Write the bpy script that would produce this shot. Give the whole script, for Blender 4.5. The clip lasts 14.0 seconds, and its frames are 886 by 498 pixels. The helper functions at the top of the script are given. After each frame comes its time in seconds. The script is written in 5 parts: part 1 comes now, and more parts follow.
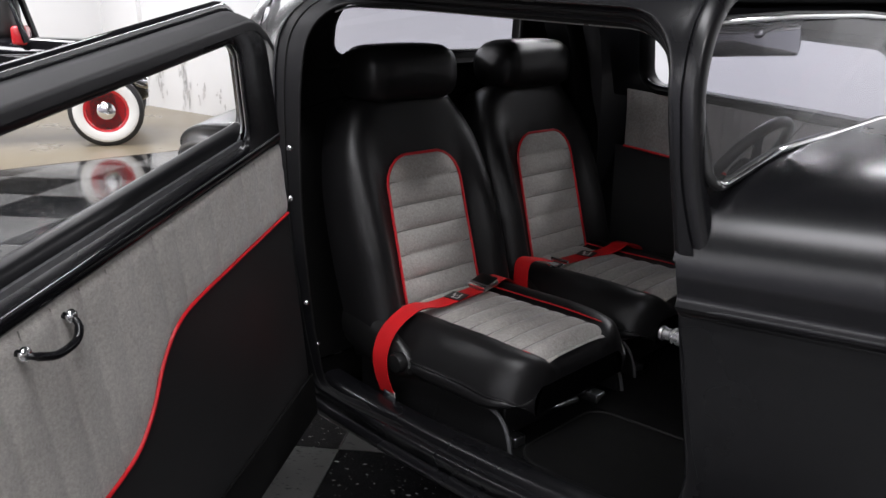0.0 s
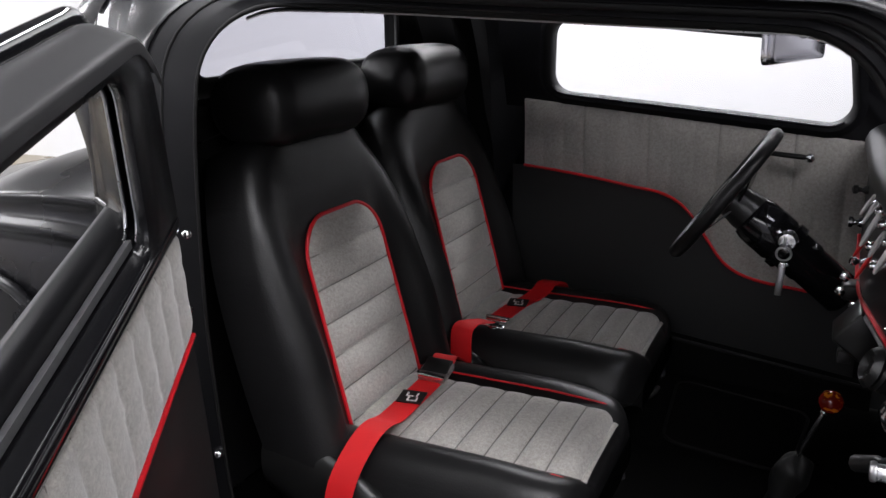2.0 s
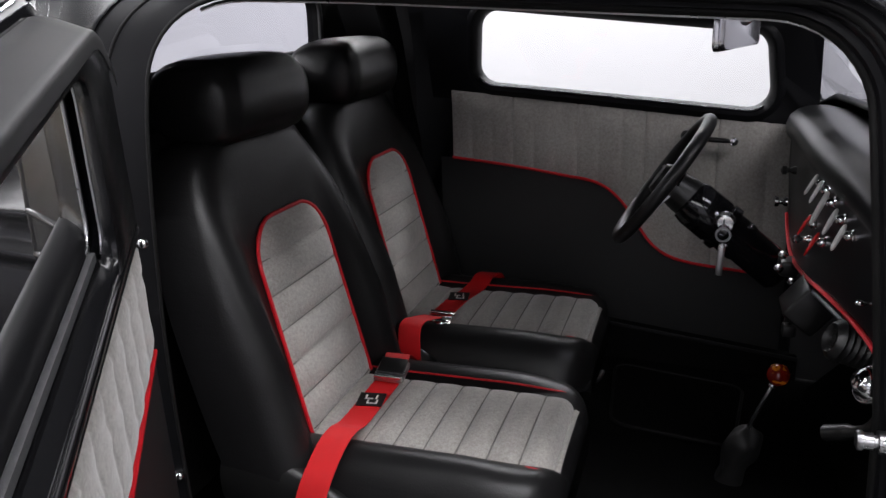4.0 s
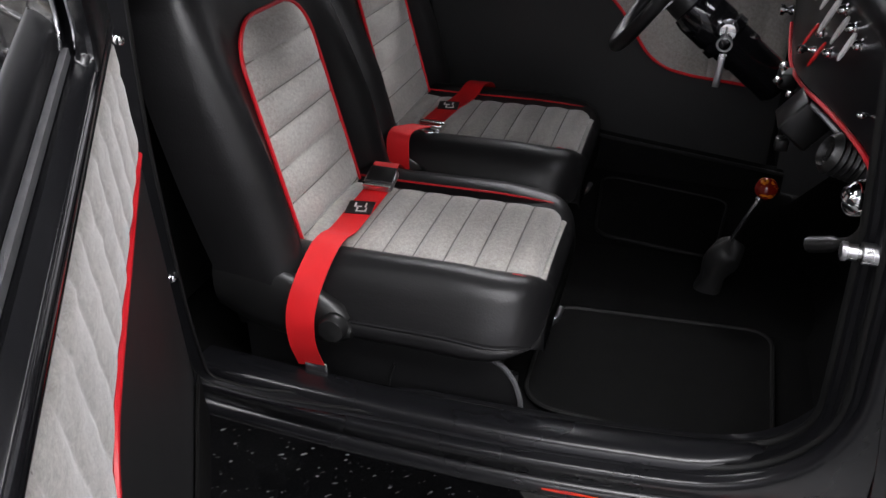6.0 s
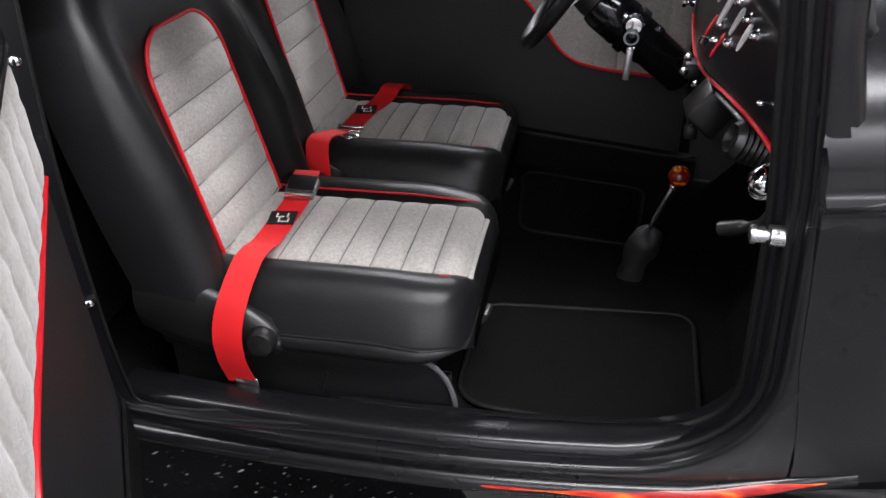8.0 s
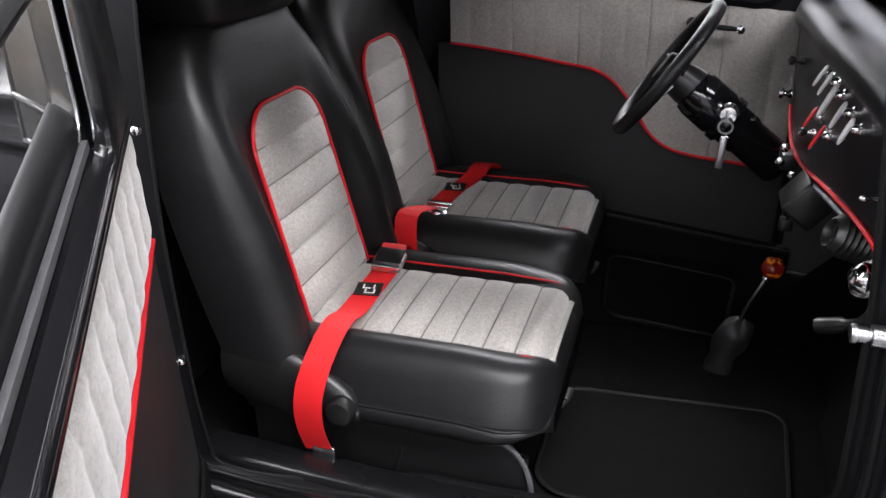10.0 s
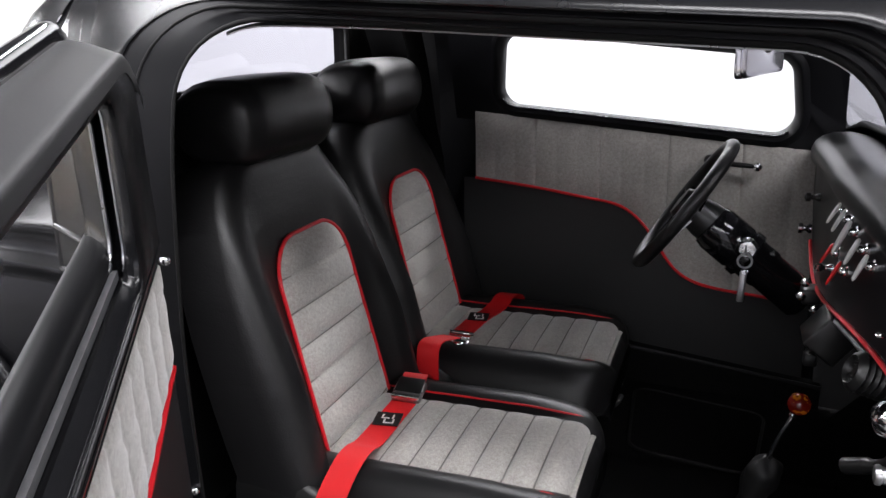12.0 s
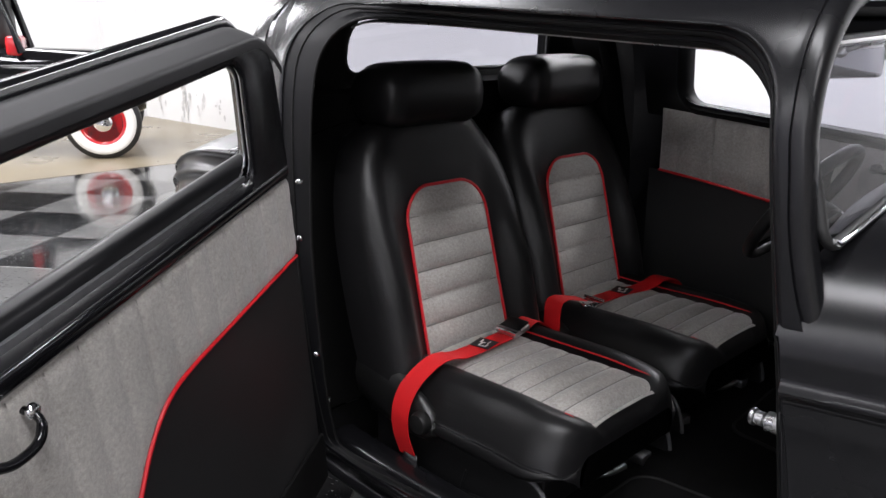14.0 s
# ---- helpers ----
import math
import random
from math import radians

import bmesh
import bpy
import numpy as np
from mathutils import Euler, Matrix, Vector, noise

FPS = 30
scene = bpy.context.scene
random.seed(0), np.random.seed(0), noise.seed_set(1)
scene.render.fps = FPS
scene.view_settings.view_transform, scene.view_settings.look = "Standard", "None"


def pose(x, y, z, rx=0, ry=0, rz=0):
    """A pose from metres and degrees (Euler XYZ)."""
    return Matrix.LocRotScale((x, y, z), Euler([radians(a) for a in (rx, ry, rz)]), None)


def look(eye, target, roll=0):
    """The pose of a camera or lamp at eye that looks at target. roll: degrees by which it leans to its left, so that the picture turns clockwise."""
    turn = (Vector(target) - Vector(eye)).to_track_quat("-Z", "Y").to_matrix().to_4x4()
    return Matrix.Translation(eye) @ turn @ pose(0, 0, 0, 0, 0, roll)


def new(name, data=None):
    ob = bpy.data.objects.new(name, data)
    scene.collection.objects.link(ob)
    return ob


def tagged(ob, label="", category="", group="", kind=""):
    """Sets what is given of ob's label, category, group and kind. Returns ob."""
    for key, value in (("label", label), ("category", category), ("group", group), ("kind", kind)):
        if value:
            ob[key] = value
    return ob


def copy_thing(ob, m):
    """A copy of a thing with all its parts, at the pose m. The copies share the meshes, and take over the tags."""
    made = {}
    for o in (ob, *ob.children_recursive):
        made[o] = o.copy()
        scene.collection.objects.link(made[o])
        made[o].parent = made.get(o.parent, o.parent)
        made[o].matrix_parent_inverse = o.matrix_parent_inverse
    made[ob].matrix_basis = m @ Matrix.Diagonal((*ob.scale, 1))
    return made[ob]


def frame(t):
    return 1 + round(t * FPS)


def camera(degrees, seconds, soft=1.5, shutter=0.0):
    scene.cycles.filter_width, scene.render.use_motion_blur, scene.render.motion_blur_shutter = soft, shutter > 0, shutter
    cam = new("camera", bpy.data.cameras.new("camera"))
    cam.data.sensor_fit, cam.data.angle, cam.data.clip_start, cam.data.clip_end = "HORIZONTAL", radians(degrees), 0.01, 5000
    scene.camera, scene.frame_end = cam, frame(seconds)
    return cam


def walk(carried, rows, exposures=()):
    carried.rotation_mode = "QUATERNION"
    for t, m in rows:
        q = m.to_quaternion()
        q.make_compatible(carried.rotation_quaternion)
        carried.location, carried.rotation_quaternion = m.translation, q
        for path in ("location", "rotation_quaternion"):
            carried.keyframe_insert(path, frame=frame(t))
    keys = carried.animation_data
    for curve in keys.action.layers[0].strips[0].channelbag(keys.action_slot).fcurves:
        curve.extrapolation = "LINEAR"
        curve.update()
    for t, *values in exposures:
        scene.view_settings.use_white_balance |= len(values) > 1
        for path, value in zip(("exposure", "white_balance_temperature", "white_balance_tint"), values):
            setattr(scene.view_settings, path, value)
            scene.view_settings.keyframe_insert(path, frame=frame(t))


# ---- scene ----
cam = camera(57.9, 14.0)
PATH = [
    (0, (1.289, -1.612, 1.272), (-0.072, -0.251, 0.73), 0.3),
    (0.5, (1.09, -1.59, 1.278), (-0.151, -0.119, 0.733), 0.0),
    (1, (0.913, -1.531, 1.282), (-0.221, 0.022, 0.732), -0.3),
    (1.5, (0.75, -1.466, 1.284), (-0.244, 0.18, 0.734), -0.8),
    (2, (0.639, -1.434, 1.291), (-0.207, 0.291, 0.734), -1.2),
    (2.2, (0.612, -1.439, 1.291), (-0.176, 0.313, 0.733), -1.6),
    (4.3, (0.523, -1.452, 1.287), (-0.053, 0.37, 0.698), -1.2),
    (4.5, (0.52, -1.456, 1.284), (-0.048, 0.352, 0.644), -0.8),
    (5, (0.517, -1.449, 1.28), (-0.033, 0.3, 0.483), -0.8),
    (5.5, (0.514, -1.442, 1.278), (-0.016, 0.25, 0.353), -0.3),
    (6, (0.514, -1.437, 1.275), (0.002, 0.215, 0.272), -0.5),
    (6.5, (0.522, -1.433, 1.275), (0.099, 0.244, 0.27), -1.0),
    (7, (0.525, -1.435, 1.278), (0.204, 0.263, 0.271), -1.5),
    (9.3, (0.513, -1.432, 1.282), (0.046, 0.238, 0.285), -1.0),
    (9.5, (0.517, -1.436, 1.281), (0.016, 0.239, 0.312), -1.1),
    (10, (0.512, -1.439, 1.287), (-0.039, 0.292, 0.451), -1.0),
    (10.5, (0.517, -1.445, 1.292), (-0.076, 0.34, 0.612), -1.1),
    (11, (0.522, -1.452, 1.297), (-0.095, 0.369, 0.747), -1.3),
    (11.5, (0.525, -1.453, 1.299), (-0.1, 0.371, 0.767), -1.2),
    (12, (0.537, -1.449, 1.298), (-0.119, 0.362, 0.762), -1.1),
    (12.5, (0.615, -1.434, 1.297), (-0.239, 0.295, 0.767), -1.0),
    (13, (0.753, -1.415, 1.296), (-0.214, 0.253, 0.765), -0.9),
    (13.5, (0.899, -1.443, 1.291), (-0.258, 0.101, 0.763), -0.4),
    (14, (1.091, -1.497, 1.286), (-0.273, -0.13, 0.763), 0.3),
]
EXPOSURES = [(0.0, -0.18), (1.0, 0.02), (2.2, 0.12), (4.3, 0.0), (5.0, 0.10), (5.7, 0.35), (6.5, 0.80), (7.2, 0.95), (9.3, 1.02), (10.0, 1.08), (10.7, 1.05), (11.5, 0.80), (12.0, 0.52), (12.5, 0.10), (13.0, 0.0), (13.5, 0.08), (14.0, 0.14)]
walk(cam, [(t, look(eye, target, roll)) for t, eye, target, roll in PATH], EXPOSURES)

# ---- world and light ----
world = bpy.data.worlds.new("hall_air")
scene.world = world
world.use_nodes = True
world.node_tree.nodes["Background"].inputs[0].default_value = (0.9, 0.93, 1.0, 1)
world.node_tree.nodes["Background"].inputs[1].default_value = 0.12

LAMPS = [  # ceiling tube rows, unseen, placed for reflections and brightness: x, y, size along x, size along y, watts
    (1.6, -1.75, 2.6, 0.8, 105),
    (2.0, -6.0, 6.0, 1.3, 150),
    (0.0, -7.2, 6.0, 0.4, 60),
    (-5.0, -2.6, 3.6, 0.35, 140),
    (-1.95, -0.9, 0.9, 2.6, 92),
    (5.2, -1.6, 2.4, 0.35, 95),
    # added to brighten what the rear quarter reflects
    (-7.0, -6.5, 5.0, 0.5, 220),
    (-0.3, 3.2, 5.0, 0.4, 250),
    (-6.8, 0.5, 4.0, 0.5, 190),
    (-10.0, 2.6, 3.5, 0.5, 110),
    (-9.6, -3.0, 2.6, 1.6, 330),
    # added to brighten the cowl shoulder
    (6.6, -6.4, 3.0, 0.6, 170),
]
CEIL = 3.6


# ---- materials ----
def material(name, color, rough=0.5, metal=0.0, vary=0.12, scale=6.0, grain=0.0, grain_scale=200.0, coat=0.0, spread=0.1, dark=None, spec=0.5, crease=0.0):
    """Principled surface with large stains (vary), gloss wear (spread) and fine relief (grain)."""
    m = bpy.data.materials.new(name)
    m.use_nodes = True
    nt = m.node_tree
    b = nt.nodes["Principled BSDF"]
    tc = nt.nodes.new("ShaderNodeTexCoord")
    n1 = nt.nodes.new("ShaderNodeTexNoise")
    n1.inputs["Scale"].default_value = scale
    n1.inputs["Detail"].default_value = 6
    nt.links.new(tc.outputs["Object"], n1.inputs["Vector"])
    mix = nt.nodes.new("ShaderNodeMix")
    mix.data_type = "RGBA"
    lo = dark or tuple(c * (1 - vary) for c in color)
    hi = tuple(min(1, c * (1 + vary)) for c in color)
    mix.inputs["A"].default_value = (*lo, 1)
    mix.inputs["B"].default_value = (*hi, 1)
    nt.links.new(n1.outputs["Fac"], mix.inputs["Factor"])
    nt.links.new(mix.outputs["Result"], b.inputs["Base Color"])
    mr = nt.nodes.new("ShaderNodeMapRange")
    mr.inputs["To Min"].default_value = max(0.02, rough - spread)
    mr.inputs["To Max"].default_value = min(1, rough + spread)
    nt.links.new(n1.outputs["Fac"], mr.inputs["Value"])
    nt.links.new(mr.outputs["Result"], b.inputs["Roughness"])
    b.inputs["Metallic"].default_value = metal
    b.inputs["Coat Weight"].default_value = coat
    b.inputs["Specular IOR Level"].default_value = spec
    b.inputs["Coat Roughness"].default_value = 0.12
    if crease:
        n3 = nt.nodes.new("ShaderNodeTexNoise")
        n3.inputs["Scale"].default_value = crease
        n3.inputs["Detail"].default_value = 3
        mp3 = nt.nodes.new("ShaderNodeMapping")
        mp3.inputs["Scale"].default_value = (0.55, 0.8, 2.6)
        nt.links.new(tc.outputs["Object"], mp3.inputs["Vector"])
        nt.links.new(mp3.outputs["Vector"], n3.inputs["Vector"])
        b3 = nt.nodes.new("ShaderNodeBump")
        b3.inputs["Strength"].default_value = 0.10
        b3.inputs["Distance"].default_value = 0.012
        nt.links.new(n3.outputs["Fac"], b3.inputs["Height"])
        nt.links.new(b3.outputs["Normal"], b.inputs["Normal"])
    if grain:
        n2 = nt.nodes.new("ShaderNodeTexNoise")
        n2.inputs["Scale"].default_value = grain_scale
        n2.inputs["Detail"].default_value = 3
        nt.links.new(tc.outputs["Object"], n2.inputs["Vector"])
        bp = nt.nodes.new("ShaderNodeBump")
        bp.inputs["Strength"].default_value = grain
        bp.inputs["Distance"].default_value = 0.002
        nt.links.new(n2.outputs["Fac"], bp.inputs["Height"])
        if crease:
            nt.links.new(b3.outputs["Normal"], bp.inputs["Normal"])
        nt.links.new(bp.outputs["Normal"], b.inputs["Normal"])
    return m


def tweed(name, base):
    """Grey woven cloth: fine horizontal and vertical threads, light flecks, soft soiling."""
    m = material(name, base, rough=0.92, vary=0.22, scale=9, spread=0.05, spec=0.2)
    nt = m.node_tree
    b = nt.nodes["Principled BSDF"]
    tc = nt.nodes["Texture Coordinate"]
    old = b.inputs["Base Color"].links[0].from_socket
    mp = nt.nodes.new("ShaderNodeMapping")
    mp.inputs["Scale"].default_value = (260, 1500, 1500)
    nt.links.new(tc.outputs["Object"], mp.inputs["Vector"])
    f1 = nt.nodes.new("ShaderNodeTexNoise")
    f1.inputs["Scale"].default_value = 1.0
    f1.inputs["Detail"].default_value = 4
    nt.links.new(mp.outputs["Vector"], f1.inputs["Vector"])
    mp2 = nt.nodes.new("ShaderNodeMapping")
    mp2.inputs["Scale"].default_value = (900, 160, 900)
    nt.links.new(tc.outputs["Object"], mp2.inputs["Vector"])
    f2 = nt.nodes.new("ShaderNodeTexNoise")
    f2.inputs["Scale"].default_value = 1.0
    f2.inputs["Detail"].default_value = 3
    nt.links.new(mp2.outputs["Vector"], f2.inputs["Vector"])
    add = nt.nodes.new("ShaderNodeMath")
    add.operation = "ADD"
    nt.links.new(f1.outputs["Fac"], add.inputs[0])
    nt.links.new(f2.outputs["Fac"], add.inputs[1])
    mr = nt.nodes.new("ShaderNodeMapRange")
    mr.inputs["From Min"].default_value = 0.7
    mr.inputs["From Max"].default_value = 1.3
    mr.inputs["To Min"].default_value = 0.78
    mr.inputs["To Max"].default_value = 1.22
    nt.links.new(add.outputs[0], mr.inputs["Value"])
    mul = nt.nodes.new("ShaderNodeMix")
    mul.data_type = "RGBA"
    mul.blend_type = "MULTIPLY"
    mul.inputs["Factor"].default_value = 1
    mot = nt.nodes.new("ShaderNodeTexNoise")
    mot.inputs["Scale"].default_value = 170.0
    mot.inputs["Detail"].default_value = 5
    mot.inputs["Roughness"].default_value = 0.65
    nt.links.new(tc.outputs["Object"], mot.inputs["Vector"])
    mm = nt.nodes.new("ShaderNodeMapRange")
    mm.inputs["From Min"].default_value = 0.36
    mm.inputs["From Max"].default_value = 0.64
    mm.inputs["To Min"].default_value = 0.86
    mm.inputs["To Max"].default_value = 1.14
    nt.links.new(mot.outputs["Fac"], mm.inputs["Value"])
    soil = nt.nodes.new("ShaderNodeMix")
    soil.data_type = "RGBA"
    soil.blend_type = "MULTIPLY"
    soil.inputs["Factor"].default_value = 1
    nt.links.new(old, soil.inputs["A"])
    nt.links.new(mm.outputs["Result"], soil.inputs["B"])
    nt.links.new(soil.outputs["Result"], mul.inputs["A"])
    nt.links.new(mr.outputs["Result"], mul.inputs["B"])
    nt.links.new(mul.outputs["Result"], b.inputs["Base Color"])
    bp = nt.nodes.new("ShaderNodeBump")
    bp.inputs["Strength"].default_value = 0.35
    bp.inputs["Distance"].default_value = 0.001
    nt.links.new(add.outputs[0], bp.inputs["Height"])
    nt.links.new(bp.outputs["Normal"], b.inputs["Normal"])
    b.inputs["Sheen Weight"].default_value = 0.55
    b.inputs["Sheen Roughness"].default_value = 0.4
    return m


def glass(name, tint, rough=0.0):
    m = bpy.data.materials.new(name)
    m.use_nodes = True
    nt = m.node_tree
    out = nt.nodes["Material Output"]
    nt.nodes.remove(nt.nodes["Principled BSDF"])
    tr = nt.nodes.new("ShaderNodeBsdfTransparent")
    tr.inputs[0].default_value = (*tint, 1)
    gl = nt.nodes.new("ShaderNodeBsdfGlossy")
    gl.inputs["Roughness"].default_value = 0.02
    lw = nt.nodes.new("ShaderNodeLayerWeight")
    lw.inputs["Blend"].default_value = 0.5
    pw = nt.nodes.new("ShaderNodeMath")
    pw.operation = "POWER"
    pw.inputs[1].default_value = 4.0
    nt.links.new(lw.outputs["Facing"], pw.inputs[0])
    fr = nt.nodes.new("ShaderNodeMath")
    fr.operation = "MULTIPLY_ADD"
    fr.inputs[1].default_value = 0.85
    fr.inputs[2].default_value = 0.06
    nt.links.new(pw.outputs[0], fr.inputs[0])
    mx = nt.nodes.new("ShaderNodeMixShader")
    nt.links.new(fr.outputs[0], mx.inputs[0])
    nt.links.new(tr.outputs[0], mx.inputs[1])
    nt.links.new(gl.outputs[0], mx.inputs[2])
    nt.links.new(mx.outputs[0], out.inputs[0])
    return m


SATIN = material("satin_black_paint", (0.006, 0.006, 0.007), rough=0.27, vary=0.15, scale=2.5, spread=0.04, grain=0.006, grain_scale=500, spec=0.42)
FRAMEP = material("satin_black_frame_paint", (0.012, 0.012, 0.013), rough=0.58, vary=0.2, scale=5, spread=0.05, grain=0.04, grain_scale=400, spec=0.32)
DASHP = material("black_dash_paint", (0.006, 0.006, 0.007), rough=0.32, vary=0.2, scale=4, spread=0.05, spec=0.17)
GLOSS = material("gloss_black_paint", (0.006, 0.006, 0.007), rough=0.09, vary=0.2, scale=3, spread=0.05)
JAMB = material("black_jamb_paint", (0.007, 0.007, 0.008), rough=0.38, vary=0.2, scale=8, spread=0.06, spec=0.14)
VINYL = material("black_vinyl", (0.008, 0.008, 0.0085), rough=0.42, vary=0.2, scale=7, grain=0.12, grain_scale=420, spread=0.07)
LEATHER = material("black_seat_leather", (0.0090, 0.0088, 0.0093), rough=0.37, vary=0.25, scale=9, grain=0.16, grain_scale=330, spread=0.08, spec=0.32, crease=11.0)
TRIMV = material("black_door_vinyl", (0.0175, 0.0175, 0.018), rough=0.5, vary=0.15, scale=6, grain=0.1, grain_scale=500, spread=0.05, spec=0.35)
CARPET = material("black_carpet", (0.0065, 0.0065, 0.0065), rough=0.97, vary=0.4, scale=30, grain=0.8, grain_scale=900, spread=0.03, spec=0.06)
HEADL = material("black_headliner", (0.01, 0.01, 0.01), rough=0.85, vary=0.3, scale=20, grain=0.4, grain_scale=700, spread=0.05, spec=0.15)
RUBBER = material("black_rubber", (0.016, 0.016, 0.016), rough=0.55, vary=0.25, scale=25, grain=0.1, grain_scale=300)
SEAL = material("dull_black_seal", (0.006, 0.006, 0.006), rough=0.6, vary=0.25, scale=25, spec=0.25)
FELT = material("grey_window_felt", (0.09, 0.09, 0.095), rough=0.95, vary=0.35, scale=60, grain=0.8, grain_scale=800)
TWEED = tweed("grey_tweed", (0.375, 0.358, 0.332))
REDP = material("red_piping_vinyl", (0.55, 0.008, 0.016), rough=0.45, vary=0.15, scale=40)
REDW = material("red_webbing", (0.68, 0.006, 0.010), rough=0.62, vary=0.12, scale=30, grain=0.5, grain_scale=900)
CHROME = material("chrome", (0.85, 0.85, 0.86), rough=0.09, metal=1, vary=0.03, spread=0.04)
STEEL = material("brushed_steel", (0.55, 0.55, 0.56), rough=0.3, metal=1, vary=0.1, scale=40)
WHITEP = material("white_enamel", (0.75, 0.75, 0.73), rough=0.4, vary=0.05)
REDE = material("red_enamel", (0.6, 0.01, 0.01), rough=0.3, vary=0.1)
PLASTIC = material("black_plastic", (0.008, 0.008, 0.008), rough=0.35, vary=0.15, scale=12, grain=0.08, grain_scale=300)
GLASS = glass("clear_glass", (0.93, 0.93, 0.95))
TINT = glass("tinted_glass", (0.63, 0.63, 0.69))
WALLW = material("white_wall_paint", (0.8, 0.8, 0.8), rough=0.75, vary=0.04, scale=0.8, grain=0.15, grain_scale=60)
WALLG = material("pale_grey_fill_wall", (0.45, 0.45, 0.50), rough=0.75, vary=0.1, scale=0.8, grain=0.15, grain_scale=60)
CEILW = material("dark_unseen_ceiling", (0.13, 0.13, 0.14), rough=0.9, vary=0.04, scale=1)
CONCRETE = material("tan_concrete", (0.24, 0.20, 0.135), rough=0.3, vary=0.25, scale=1.2, grain=0.1, grain_scale=80)
WHITEWALL = material("whitewall_rubber", (0.8, 0.79, 0.76), rough=0.6, vary=0.05)
REDRIM = material("red_rim_paint", (0.5, 0.01, 0.015), rough=0.2, vary=0.15, coat=0.6)
MIRROR = material("mirror_glass", (0.9, 0.9, 0.9), rough=0.03, metal=1, vary=0.02, spread=0.01)
GREYB = material("polished_mirror_back", (0.85, 0.85, 0.87), metal=1, rough=0.16, vary=0.05)


def marble(name, base, fleck, amount, rough, stretch=(22, 55, 22)):
    """Vinyl tile with elongated chips of another tone."""
    m = material(name, base, rough=rough, vary=0.2, scale=3, spread=0.06)
    nt = m.node_tree
    b = nt.nodes["Principled BSDF"]
    tc = nt.nodes["Texture Coordinate"]
    old = b.inputs["Base Color"].links[0].from_socket
    info = nt.nodes.new("ShaderNodeObjectInfo")
    sh = nt.nodes.new("ShaderNodeVectorMath")
    sh.operation = "MULTIPLY_ADD"
    sh.inputs[1].default_value = stretch
    nt.links.new(tc.outputs["Object"], sh.inputs[0])
    nt.links.new(info.outputs["Random"], sh.inputs[2])
    n = nt.nodes.new("ShaderNodeTexNoise")
    n.inputs["Scale"].default_value = 1.0
    n.inputs["Detail"].default_value = 2
    nt.links.new(sh.outputs[0], n.inputs["Vector"])
    ramp = nt.nodes.new("ShaderNodeValToRGB")
    ramp.color_ramp.elements[0].position = amount
    ramp.color_ramp.elements[1].position = amount + 0.05
    nt.links.new(n.outputs["Fac"], ramp.inputs[0])
    mx = nt.nodes.new("ShaderNodeMix")
    mx.data_type = "RGBA"
    nt.links.new(ramp.outputs[0], mx.inputs["Factor"])
    nt.links.new(old, mx.inputs["A"])
    mx.inputs["B"].default_value = (*fleck, 1)
    nt.links.new(mx.outputs["Result"], b.inputs["Base Color"])
    return m


def fiery_reflection(name):
    """Red with long soft orange and yellow tongues: a reflection put into the colour."""
    m = material(name, (0.5, 0.01, 0.006), rough=0.15, vary=0.1, coat=0.8)
    nt = m.node_tree
    mp = nt.nodes.new("ShaderNodeMapping")
    mp.inputs["Scale"].default_value = (7, 110, 60)
    nt.links.new(nt.nodes["Texture Coordinate"].outputs["Object"], mp.inputs["Vector"])
    n = nt.nodes.new("ShaderNodeTexNoise")
    n.inputs["Scale"].default_value = 1.0
    nt.links.new(mp.outputs["Vector"], n.inputs["Vector"])
    r = nt.nodes.new("ShaderNodeValToRGB")
    e = r.color_ramp.elements
    e[0].position, e[0].color = 0.48, (0.30, 0.005, 0.003, 1)
    e[1].position, e[1].color = 0.80, (0.9, 0.32, 0.03, 1)
    mid = e.new(0.62)
    mid.color = (0.70, 0.035, 0.006, 1)
    nt.links.new(n.outputs["Fac"], r.inputs[0])
    nt.links.new(r.outputs[0], nt.nodes["Principled BSDF"].inputs["Base Color"])
    return m


TILE_B = marble("black_marbled_tile", (0.012, 0.012, 0.013), (0.55, 0.55, 0.53), 0.675, 0.09, (45, 120, 45))
REFLECTED = fiery_reflection("red_reflection_colour")
THREAD = material("dark_seam_thread", (0.20, 0.192, 0.18), rough=0.9, vary=0.3, scale=60, spec=0.1)
BIND = material("dull_black_binding", (0.0075, 0.0075, 0.0075), rough=0.6, vary=0.3, scale=20, spec=0.25)
AMBER = marble("amber_flame_resin", (0.16, 0.008, 0.004), (0.68, 0.20, 0.015), 0.57, 0.08, (70, 70, 90))
TILE_G = marble("grey_marbled_tile", (0.13, 0.13, 0.127), (0.07, 0.07, 0.07), 0.62, 0.12, (40, 110, 40))


# ---- mesh helpers ----
def link(name, bm, mat, parent=None, label="", smooth=True):
    me = bpy.data.meshes.new(name)
    bmesh.ops.recalc_face_normals(bm, faces=bm.faces)
    bm.to_mesh(me)
    bm.free()
    if smooth:
        for p in me.polygons:
            p.use_smooth = True
        me.set_sharp_from_angle(angle=radians(50))
    me.materials.append(mat)
    ob = new(name, me)
    if parent:
        ob.parent = parent
    if label:
        ob["label"] = label
    return ob


def part(name, bm, mat, parent, label="", smooth=True):
    return link(name, bm, mat, parent, label, smooth)


def thing(name, label, category, group="", kind="", at=None):
    ob = new(name)
    ob.empty_display_size = 0.05
    if at is not None:
        ob.matrix_world = at
    return tagged(ob, label, category, group, kind)


